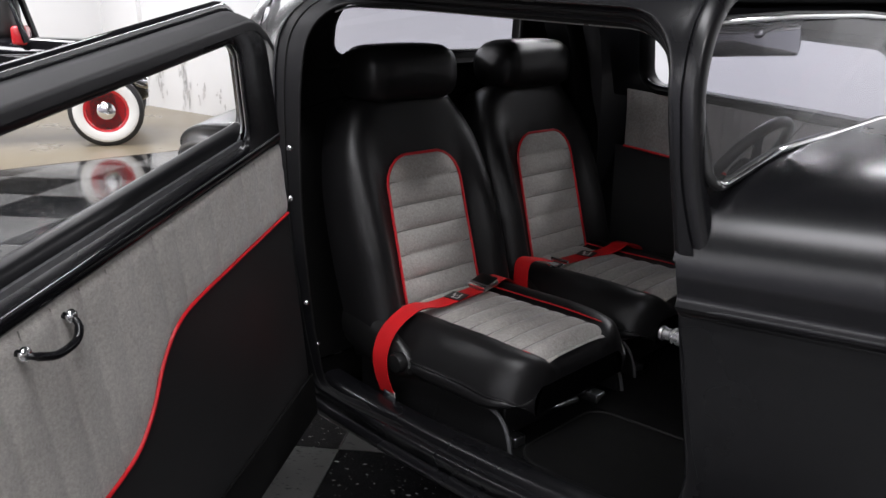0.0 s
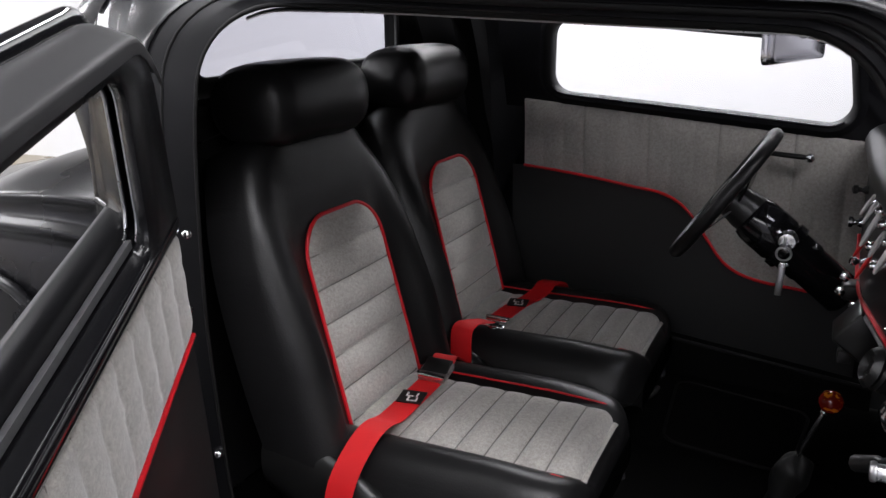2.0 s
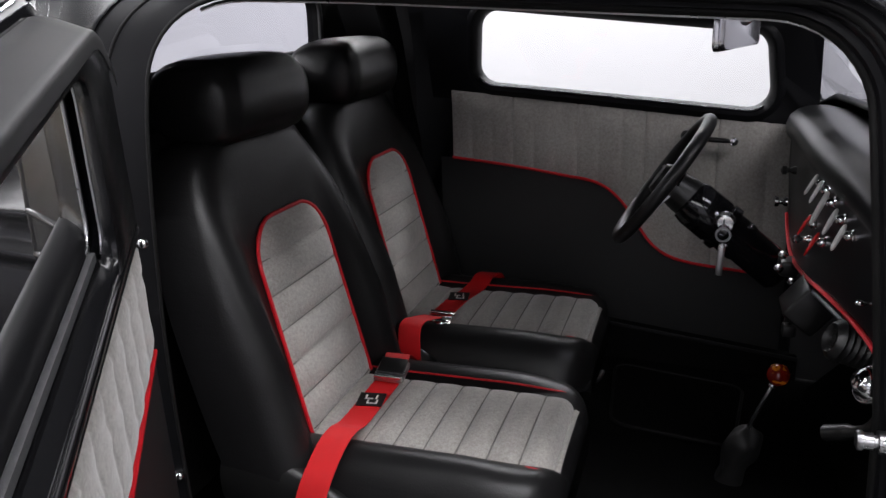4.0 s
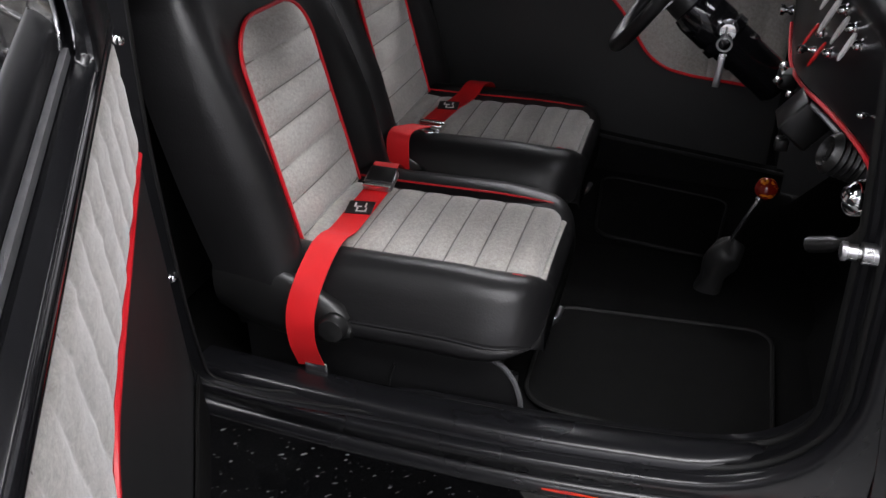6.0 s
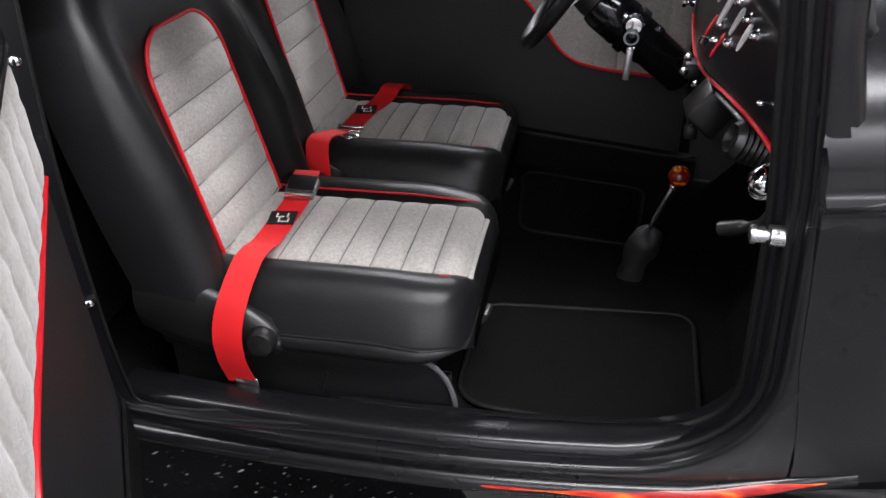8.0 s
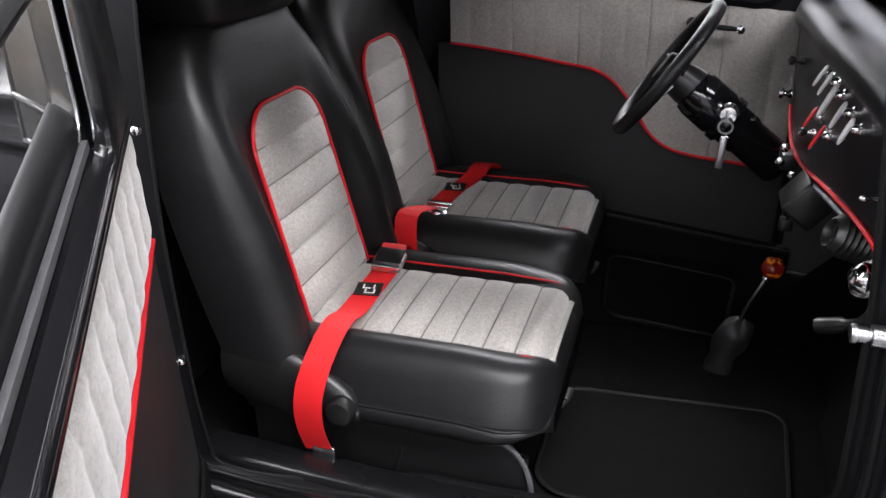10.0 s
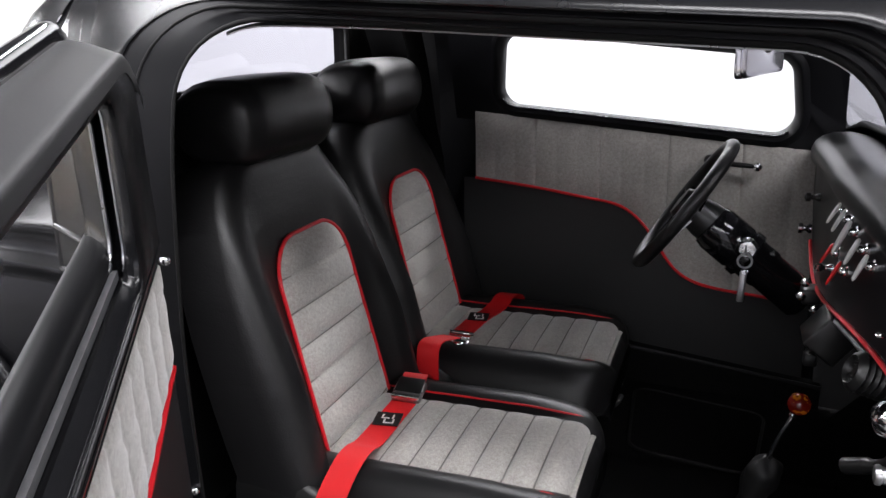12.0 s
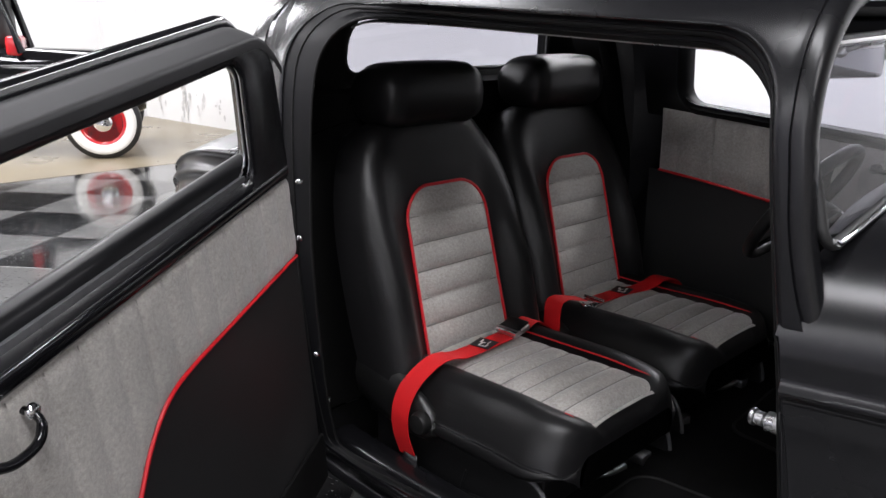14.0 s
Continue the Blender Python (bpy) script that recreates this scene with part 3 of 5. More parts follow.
def screen_edge(o):
    """Outline of the windscreen, o further out."""
    base = [(-0.578 - o, 1.056 - o), (-0.40, 1.095 - o), (0.0, 1.112 - o), (0.40, 1.095 - o), (0.578 + o, 1.056 - o)]
    top = [(0.560 + o, 1.268 + o), (0.30, 1.281 + o), (0.0, 1.286 + o), (-0.30, 1.281 + o), (-0.560 - o, 1.268 + o)]
    loop = rounded(base + top, [0.02, 0.2, 0.4, 0.2, 0.02, 0.03, 0.2, 0.4, 0.2, 0.03], 4, 3)
    return [Vector((0.812 - 0.30 * (p.y - 1.08) - 0.110 * p.x * p.x, p.x, p.y)) for p in loop]


bm = bmesh.new()
g0 = [bm.verts.new(p) for p in screen_edge(0.003)]
bm.faces.new(g0)
ws = part("windscreen", bm, TINT, car, "laminated windscreen glass", smooth=False)
ws.visible_shadow = False
part("windscreen_gasket", tube(screen_edge(0.006), 0.007, closed=True), RUBBER, car, "black windscreen gasket")
edge = [p + Vector((0.006, 0, 0.0)) for p in screen_edge(0.004)]
for upper in (False, True):
    run = sorted((p for p in edge if (p.z > 1.255 if upper else p.z < (1.118 - 0.0425 * abs(p.y) if abs(p.y) < 0.4 else 1.101 - 0.21 * (abs(p.y) - 0.4))) and abs(p.y) < (0.55 if upper else 0.585)), key=lambda p: p.y)
    part("windscreen_trim", tube(run, 0.0042, n=8), CHROME, car, "bright windscreen trim strip")
# inner trim of the driver's side windscreen pillar
part("pillar_trim", tube([(0.722 - 0.10 * (z - 1.0), 0.536 - 0.22 * max(0, z - 1.05), z) for z in [0.985 + 0.25 * k / 12 for k in range(13)]], 0.0035, n=8), GLOSS, car, "black pillar edge strip")
part("pillar_trim", tube([(0.752 - 0.10 * (z - 1.0), 0.546 - 0.22 * max(0, z - 1.05), z) for z in [0.985 + 0.26 * k / 12 for k in range(13)]], 0.011, n=12), SATIN, car, "satin black windscreen pillar inside")
# ---- floor pan, bulkhead, back wall ----
part("floor_pan", loft([[Vector((x, y, z)) for y, z in ((-w, 0.368), (-w, 0.396), (w, 0.396), (w, 0.368))] for x, w in ((-0.36, 0.53), (0.60, 0.545), (0.76, 0.528), (1.05, 0.474))], caps=True), CARPET, car, "black carpeted floor pan")
part("firewall", box(0.03, 0.92, 0.62, (1.03, 0, 0.70), 0.004), HEADL, car, "black firewall")
part("toe_board", box(0.36, 0.88, 0.02, (0.90, 0, 0.50), 0.004, m=Matrix.Rotation(radians(-48), 4, "Y")), CARPET, car, "black carpeted toe board")
part("tunnel", loft([[Vector((x, y, z)) for y, z in ((-0.13, 0.395), (-0.105, 0.41), (-0.07, 0.417), (0.07, 0.417), (0.105, 0.41), (0.13, 0.395))] for x in (-0.3, 0.45, 0.95)], closed=False), CARPET, car, "low black carpeted gearbox tunnel")
for side in (-1, 1):
    rows = [[Vector((x, side * (yy * plan(x)), z)) for yy, z in ((0.545, 0.40), (0.585, 0.60), (0.600, 0.80), (0.585, 0.98))] for x in (0.765, 0.85, 0.94, 1.03)]
    part("kick_panel", loft(rows, closed=False), TRIMV, car, "black vinyl kick panel")

RW_C = [(-0.354, 1.192), (0.374, 1.200), (0.392, 1.338), (-0.336, 1.340)]
RW_R = [0.030, 0.030, 0.05, 0.115]


def back(p, depth):
    return Vector((-0.355 - 0.05 * (p.y - 1.2) - depth, p.x, p.y))


wall_out = rounded([(-0.550, 1.13), (0.550, 1.13), (0.44, 1.372), (-0.44, 1.372)], [0.002] * 4)
rings = [[back(p, 0.0) for p in wall_out], [back(p, 0.0) for p in grown(RW_C, RW_R, 0.02)], [back(p, 0.004) for p in grown(RW_C, RW_R, 0.006)], [back(p, 0.012) for p in grown(RW_C, RW_R, 0.0)], [back(p, 0.045) for p in grown(RW_C, RW_R, 0.0)], [back(p, 0.05) for p in grown(RW_C, RW_R, 0.02)], [back(p, 0.06) for p in wall_out]]
part("back_wall", loft(rings), HEADL, car, "black trimmed wall round the rear window")
bm = bmesh.new()
bm.faces.new([bm.verts.new(back(p, 0.03)) for p in grown(RW_C, RW_R, 0.004)])
rg = part("rear_window", bm, TINT, car, "lightly tinted rear window glass", smooth=False)
rg.visible_shadow = False
part("rear_window_gasket", tube([back(p, 0.010) for p in grown(RW_C, RW_R, 0.001)], 0.006, closed=True), RUBBER, car, "black rear window gasket")
part("bulkhead", loft([[Vector((x, y, z)) for y in (-0.54, -0.3, 0, 0.3, 0.54)] for x, z in ((-0.36, 0.40), (-0.372, 0.8), (-0.365, 1.14), (-0.33, 1.165), (-0.36, 1.18))], closed=False), HEADL, car, "black vinyl bulkhead behind the seats")
for side in (-1, 1):
    # padded quarter trim between door and back wall
    rows = []
    for i in range(9):
        x = -0.37 + 0.165 * i / 8
        puff = 0.018 * math.sin(math.pi * i / 8)
        rows.append([Vector((x, side * (lerp_table([(0.4, 0.565), (0.6, 0.595), (0.9, 0.612), (1.05, 0.612), (1.2, 0.60), (1.33, 0.55)], z)[0] * plan(x) - puff + (0.012 if i > 7 else 0)), z)) for z in (0.40, 0.55, 0.7, 0.85, 1.0, 1.08, 1.16, 1.24, 1.33)])
    part("quarter_trim", loft(rows, closed=False), VINYL, car, "black padded vinyl quarter trim")
    if side < 0:
        continue
    post = smooth_path([(-0.20, side * 0.505, 0.45), (-0.20, side * 0.535, 0.70), (-0.20, side * 0.545, 0.92), (-0.212, side * 0.522, 1.04), (-0.216, side * 0.505, 1.12), (-0.219, side * 0.480, 1.21), (-0.223, side * 0.442, 1.30), (-0.226, side * 0.40, 1.34)], 4)
    # padded post, given the carpet black only to keep it darker
    part("door_post_pad", tube(post, 0.024, n=12), CARPET, car, "black padded door post")
# hinge screws on the rear jamb
for z, x, y in ((1.019, -0.123, -0.656), (0.904, -0.150, -0.640), (0.654, -0.158, -0.606), (0.539, -0.168, -0.574)):
    part("screw", turned([(0.0065, -0.004), (0.0065, 0.002), (0.005, 0.005), (0.001, 0.006)], pose(x, y, z, 0, 90, -50), 12), CHROME, car, "chrome hinge screw")
# striker pin on the front jamb
part("striker", turned([(0.013, -0.012), (0.013, 0.010), (0.007, 0.011), (0.007, 0.014), (0.0095, 0.015), (0.0095, 0.025), (0.0115, 0.026), (0.0115, 0.030), (0.010, 0.032), (0.002, 0.032)], pose(0.744, -0.559, 0.816, 0, -90, 0), 20), STEEL, car, "bright steel door striker pin")
part("post_screw", turned([(0.004, 0.0), (0.004, 0.002), (0.001, 0.003)], pose(0.732, -0.572, 1.018, 0, -90, 0), 10), STEEL, car, "small steel jamb screw")
# frame tube and exhaust under the cowl
part("frame_rail", box(2.6, 0.06, 0.11, (0.30, -0.42, 0.29), 0.012), GLOSS, car, "gloss black frame rail")
part("frame_rail", box(2.6, 0.06, 0.11, (0.30, 0.42, 0.29), 0.012), GLOSS, car, "gloss black frame rail")
part("exhaust_pipe", tube(smooth_path([(1.6, -0.50, 0.50), (1.25, -0.50, 0.46), (1.02, -0.49, 0.44), (0.9, -0.42, 0.38)], 6), 0.028, n=14), CHROME, car, "chrome exhaust pipe")

# ---- far door, closed ----
def far(x, z, out=0.0):
    """Inner face of the driver's side: out moves into the cabin."""
    y = 0.600 - 0.085 * (x + 0.1) - 0.30 * max(0, z - 1.06) - out
    return Vector((x, y, z))


FW_C = [(-0.034, 1.101), (0.680, 1.039), (0.655, 1.214), (-0.012, 1.282)]
FW_R = [0.045, 0.045, 0.045, 0.045]
fd = part("driver_door", loft([[far(p.x, p.y) for p in rounded([(-0.16, 1.06), (0.78, 0.99), (0.76, 1.30), (-0.16, 1.33)], [0.002] * 4)],
                               [far(p.x, p.y, 0.002) for p in grown(FW_C, FW_R, 0.030)],
                               [far(p.x, p.y, 0.012) for p in grown(FW_C, FW_R, 0.022)],
                               [far(p.x, p.y, 0.014) for p in grown(FW_C, FW_R, 0.014)],
                               [far(p.x, p.y, 0.006) for p in grown(FW_C, FW_R, 0.007)],
                               [far(p.x, p.y, -0.004) for p in grown(FW_C, FW_R, 0.004)],
                               [far(p.x, p.y, -0.010) for p in grown(FW_C, FW_R, 0.0)],
                               [far(p.x, p.y, -0.05) for p in grown(FW_C, FW_R, 0.0)],
                               [far(p.x, p.y, -0.055) for p in rounded([(-0.40, 0.36), (0.78, 0.36), (0.76, 1.36), (-0.40, 1.36)], [0.002] * 4)]]), JAMB, car, "closed black driver's door with its window down")
part("window_trim", tube(sorted([far(p.x, p.y, 0.004) for p in grown(FW_C, FW_R, 0.004) if p.y < 1.105 - 0.087 * (p.x + 0.034) + 0.012], key=lambda p: p.x), 0.0028, n=8), GLOSS, fd, "gloss black window edge strip")
bm = bmesh.new()
bm.faces.new([bm.verts.new(far(p.x, p.y, -0.03)) for p in grown(FW_C, FW_R, 0.004)])
sg = part("side_glass", bm, GLASS, fd, "clear side window glass", smooth=False)
sg.visible_shadow = False

FRED = [(-0.105, 0.902), (0.0, 0.893), (0.1, 0.882), (0.2, 0.868), (0.27, 0.858), (0.315, 0.838), (0.355, 0.800), (0.39, 0.750), (0.425, 0.705), (0.465, 0.678), (0.52, 0.664), (0.60, 0.657), (0.735, 0.648)]


def fred(x):
    return spline_table(FRED, x)[0]


def cloth_top(x):
    return 1.080 - 0.085 * (x + 0.1)


rows = []
NX = 200
for i in range(NX + 1):
    x = -0.105 + 0.84 * i / NX
    puff = 0.003 + 0.006 * abs(math.sin(math.pi * (x + 0.105) / 0.056)) ** 0.35
    lo, hi = fred(x), cloth_top(x)
    rows.append([far(x, lo + (hi - lo) * f, puff * e) for f, e in ((0, 0.5), (0.02, 0.9), (0.3, 1), (0.7, 1), (0.97, 1), (1, 0.2))])
part("cloth_panel", loft(rows, closed=False), TWEED, fd, "grey tweed door panel with vertical pleats")
rows = []
for i in range(61):
    x = -0.14 + 0.88 * i / 60
    hi = fred(max(x, -0.105))
    rows.append([far(x, z, 0.004) for z in (0.40, 0.45, 0.48 - 0.05 * (x + .1), 0.5, 0.52, 0.6, 0.64)] + [far(x, 0.64 + (hi - 0.64) * f, 0.004) for f in (0.5, 1)])
part("lower_panel", loft(rows, closed=False), TRIMV, fd, "black vinyl lower door panel")
part("piping", tube([far(x, fred(x), 0.007) for x in [-0.105 + 0.84 * k / 80 for k in range(81)]], 0.004, n=6), REDP, fd, "red piping")
# carpeted riser along the floor under the panel
rows = []
for i in range(31):
    x = -0.12 + 0.90 * i / 30
    z = 0.530 - 0.085 * (x + 0.1)
    rows.append([far(x, 0.40, 0.045), far(x, z - 0.01, 0.045), far(x, z, 0.042), far(x, z, 0.0)])
part("floor_riser", loft(rows, closed=False), CARPET, car, "black carpeted side riser with an edge bead")
part("riser_bead", tube([far(x, 0.530 - 0.085 * (x + 0.1), 0.043) for x in [-0.12 + 0.9 * k / 30 for k in range(31)]], 0.005, n=6), VINYL, car, "black vinyl binding")
# window winder
h0 = far(0.495, 0.982)
lever = tube(smooth_path([h0, h0 + Vector((0.0, -0.03, 0)), h0 + Vector((0.03, -0.04, -0.003)), h0 + Vector((0.10, -0.045, -0.008))], 4), [0.012] * 4 + [0.006] * 8 + [0.005], n=8)
part("door_handle", lever, PLASTIC, fd, "black inner door lever")
part("knob", turned([(0.003, 0), (0.009, 0.002), (0.011, 0.008), (0.009, 0.014), (0.002, 0.016)], Matrix.Translation(h0 + Vector((0.105, -0.04, -0.008))) @ pose(0, 0, 0, 90, 0, 0), 14), CHROME, fd, "chrome lever knob")

# ---- open passenger door ----
DANG, DROOP = -59.8, 9.6
DM = pose(-0.117, -0.6587, 1.055, 0, 0, DANG) @ pose(0, 0, 0, 0, DROOP, 0)


def dp(u, v, w=0.0):
    """Place on the open door: along it, up, and out of its inner face towards the cabin."""
    return DM @ Vector((u, w, v))


WIN_IN = [(0.168, 0.016), (0.862, 0.016), (0.858, 0.214), (0.160, 0.214)]
WIN_OUT = [(0.094, 0.034), (0.840, 0.034), (0.835, 0.198), (0.086, 0.198)]
WIN_R = [0.035, 0.05, 0.05, 0.030]
DO_C = [(0.046, 0.002), (0.915, 0.002), (0.910, 0.236), (0.056, 0.236)]
DO_R = [0.004, 0.02, 0.07, 0.070]


def dloop(C, R, o, w):
    return [dp(p.x, p.y, w) for p in grown(C, R, o)]


def reveal(f, o, w):
    """Window reveal between the inner face (f = 0) and the outer skin (f = 1)."""
    C = [(a[0] + (b[0] - a[0]) * f, a[1] + (b[1] - a[1]) * f) for a, b in zip(WIN_IN, WIN_OUT)]
    return dloop(C, WIN_R, o, w)


pd = part("passenger_door", loft([dloop(DO_C, DO_R, 0.0, -0.052), dloop(DO_C, DO_R, 0.004, -0.03), dloop(DO_C, DO_R, 0.004, -0.008), dloop(DO_C, DO_R, 0.0, 0.0), dloop(DO_C, DO_R, -0.004, 0.002),
                                   reveal(0, 0.010, 0.002), reveal(0, 0.003, -0.001), reveal(0.05, 0.0, -0.006), reveal(0.30, 0.0, -0.018), reveal(0.33, 0.004, -0.020), reveal(0.36, 0.012, -0.022), reveal(0.5, 0.012, -0.032), reveal(0.52, 0.0, -0.034), reveal(0.56, -0.003, -0.036), reveal(0.85, -0.002, -0.050), reveal(1.0, 0.0, -0.060), reveal(1.0, 0.006, -0.067), reveal(1.0, 0.03, -0.071), dloop(DO_C, DO_R, 0.0, -0.074), dloop(DO_C, DO_R, 0.0, -0.052)]), SATIN, car, "open satin black passenger door with its window down")
# slanted top of the frame and the rolled drip bead on its outer edge
top, fl = [], []
for k in range(41):
    u = 0.030 + 0.875 * k / 40
    e = 0.060 * max(0, 1 - k / 4) ** 2 + 0.03 * max(0, (k - 38) / 2) ** 2
    top.append([dp(u, v - e, w) for v, w in ((0.226, 0.0028), (0.238, 0.0032), (0.2425, 0.0026), (0.2450, 0.0005), (0.2465, -0.004), (0.256, -0.028), (0.2600, -0.044), (0.258, -0.056))])
    fl.append([dp(u, v - e, w) for v, w in ((0.256, -0.050), (0.268, -0.0512), (0.275, -0.054), (0.278, -0.060), (0.2765, -0.067), (0.270, -0.073), (0.255, -0.0765), (0.236, -0.077))])
part("frame_top", loft(top, closed=False), FRAMEP, pd, "satin black slanted frame top")
part("drip_bead", loft(fl, closed=False), GLOSS, pd, "black rolled drip bead along the top edge")
# lower door shell
sh = []
for u in (0.044, 0.048, 0.3, 0.6, 0.9, 0.915):
    i = 0.0 if 0.046 < u < 0.91 else 0.004
    sh.append([dp(u, -0.69, -0.013 - i), dp(u, -0.675, -0.015 - i), dp(u, -0.025, -0.016 - i), dp(u, 0.004, -0.014), dp(u, 0.004, -0.068), dp(u, -0.2, -0.082 + i), dp(u, -0.45, -0.075 + i), dp(u, -0.69, -0.050 + i)])
part("door_shell", loft(sh, caps=True), SATIN, pd, "satin black door shell")
# garnish moulding and glass channel under the window
gm = []
for k in range(31):
    u = 0.052 + 0.855 * k / 30
    gm.append([dp(u, v, w) for v, w in ((-0.014, -0.012), (-0.0125, -0.004), (-0.009, 0.0), (-0.002, 0.0025), (0.006, 0.0035), (0.012, 0.0025), (0.016, -0.001), (0.014, -0.008), (0.008, -0.014))])
part("garnish_moulding", loft(gm, closed=False), GLOSS, pd, "gloss black garnish moulding")
lg = []
for k in range(41):
    u = 0.088 + 0.765 * k / 40
    lg.append([dp(u, v, w) for v, w in ((0.026, -0.034), (0.036, -0.036), (0.0425, -0.041), (0.0455, -0.050), (0.0465, -0.060), (0.044, -0.069), (0.034, -0.0745))])
part("window_ledge", loft(lg, closed=False), JAMB, pd, "satin black outer window ledge")
# highlights of the gloss black channel edges, laid on as bright steel lines
for f, o, w in ((0.31, 0.003, -0.0185), (0.53, 0.0, -0.0345)):
    lip_run = sorted((p for p in reveal(f, o, w) if (DM.inverted() @ p).x < 0.16), key=lambda p: (DM.inverted() @ p).z)
    part("channel_highlight", tube(lip_run, 0.0024, n=8), STEEL, pd, "bright metal line for the highlight on the black channel edge")
part("window_felt", ribbon([dp(0.15 + 0.69 * k / 20, 0.021, -0.030) for k in range(21)], 0.007, 0.010, DM.to_3x3() @ Vector((0, 1, 0))), FELT, pd, "grey felt window wiper strip")

DRED = [(0.045, -0.160), (0.15, -0.162), (0.30, -0.166), (0.42, -0.170), (0.470, -0.178), (0.510, -0.198), (0.545, -0.230), (0.582, -0.276), (0.630, -0.315), (0.680, -0.331), (0.75, -0.339), (0.915, -0.342)]


def dred(u):
    return spline_table(DRED, u)[0] - 0.005


def dq(u, v, w=0.0):
    """Place on the recessed door panel."""
    return dp(u, v, w - 0.008)


rows = []
for i in range(241):
    u = 0.046 + 0.866 * i / 240
    seam = abs(math.sin(math.pi * (u - 0.04) / 0.0575)) ** 0.55
    puff = 0.003 + 0.0045 * seam
    lo, hi = dred(u), -0.013 + 0.005 * seam
    row = []
    for f, g in ((0, 1), (0.03, 0.7), (0.08, 0.2), (0.14, 0), (0.22, 0), (0.3, 0), (0.4, 0), (0.5, 0), (0.6, 0), (0.7, 0), (0.78, 0), (0.86, 0), (0.92, 0.1), (0.96, 0.5), (0.98, 0.9), (1, 0.9)):
        pucker = (1 - g) * (0.0011 * math.sin(19 * f + 40 * u + 2.2 * math.sin(23 * u)) + 0.0008 * math.sin(31 * f - 71 * u)) * (0.35 + 0.65 * f)
        row.append(dq(u, lo + (hi - lo) * f, puff * (1 - g) + pucker + (-0.001 if f > 0.5 else 0.0012) * g))
    rows.append(row)
part("cloth_panel", loft(rows, closed=False), TWEED, pd, "grey tweed door panel with vertical pleats")
for k in range(1, 16):
    u = 0.04 + 0.0575 * k
    if u < 0.905:
        part("stitching", tube([dq(u, dred(u) + (-0.020 - dred(u)) * q / 6, 0.0014) for q in range(7)], 0.0010, n=6), THREAD, pd)
rows = []
for i in range(81):
    u = 0.044 + 0.870 * i / 80
    hi = dred(u)
    rows.append([dq(u, -0.685 + (hi + 0.685) * f, 0.002) for f in (0, 0.25, 0.5, 0.75, 1)])
part("lower_panel", loft(rows, closed=False), TRIMV, pd, "black vinyl lower door panel")
rows = [[dq(u, -0.686, 0.006), dq(u, -0.684, 0.011), dq(u, -0.575, 0.011), dq(u, -0.572, 0.006)] for u in (0.04, 0.3, 0.6, 0.912)]
part("scuff_carpet", loft(rows, closed=False), CARPET, pd, "black carpet scuff strip")
part("piping", tube([dq(0.046 + 0.866 * k / 90, dred(0.046 + 0.866 * k / 90), 0.0040) for k in range(91)], 0.0034, n=6), REDP, pd, "red piping")
# bowed pull handle
hp = smooth_path([dp(u + 0.021, v + 0.006, w) for u, v, w in ((0.696, -0.042, 0.0), (0.698, -0.046, 0.019), (0.702, -0.056, 0.025), (0.717, -0.067, 0.028), (0.749, -0.066, 0.028), (0.771, -0.056, 0.025), (0.782, -0.049, 0.019), (0.784, -0.046, 0.0))], 5)
part("pull_handle", tube(hp, [0.006 if 8 < k < 28 else 0.005 for k in range(len(hp))], n=10, flat=1.0), GLOSS, pd, "black bowed pull handle")
for u, v in ((0.717, -0.036), (0.805, -0.040)):
    part("screw_cap", turned([(0.010, 0), (0.010, 0.003), (0.007, 0.007), (0.001, 0.008)], Matrix.Translation(dp(u, v, 0.011)) @ DM.to_3x3().to_4x4() @ pose(0, 0, 0, -90, 0, 0), 14), CHROME, pd, "chrome screw cap")

# ---- bucket seats (built about y = 0, then placed) ----
def bolster(y, amount):
    a = abs(y)
    f = min(max((a - 0.128) / 0.07, 0), 1)
    g = min(max((a - 0.205) / 0.05, 0), 1)
    return amount * (f * f * (3 - 2 * f)) * (1 - 0.75 * g * g)


def back_front(y, z):
    """x of the front face of the backrest."""
    base = -0.066 - 0.250 * (z - 0.62)
    amount = 0.046 * min(1, max(0, (1.06 - z) / 0.30)) ** 0.8
    return base + bolster(y, amount)


def back_half(z):
    return spline_table([(0.50, 0.232), (0.62, 0.245), (0.75, 0.249), (0.88, 0.243), (0.98, 0.222), (1.05, 0.190), (1.085, 0.165)], z)[0]


def cushion_top(x, y):
    t = 0.602 + 0.03 * max(0, -x) - 0.006 * max(0, (x - 0.26) / 0.1) ** 2
    f = min(max((abs(y) - 0.121) / 0.020, 0), 1)
    ease = min(max((x - 0.20) / 0.12, 0), 1)
    side = max(0, (abs(y) - 0.166) / 0.062)
    return t + (0.022 - 0.008 * ease * ease * (3 - 2 * ease)) * (f * f * (3 - 2 * f)) - 0.060 * side ** 2.0


def arch_half(z, lo, hi, hw, r):
    d = hi - z
    return hw if d >= r else hw - r + math.sqrt(max(0, r * r - (r - d) ** 2))


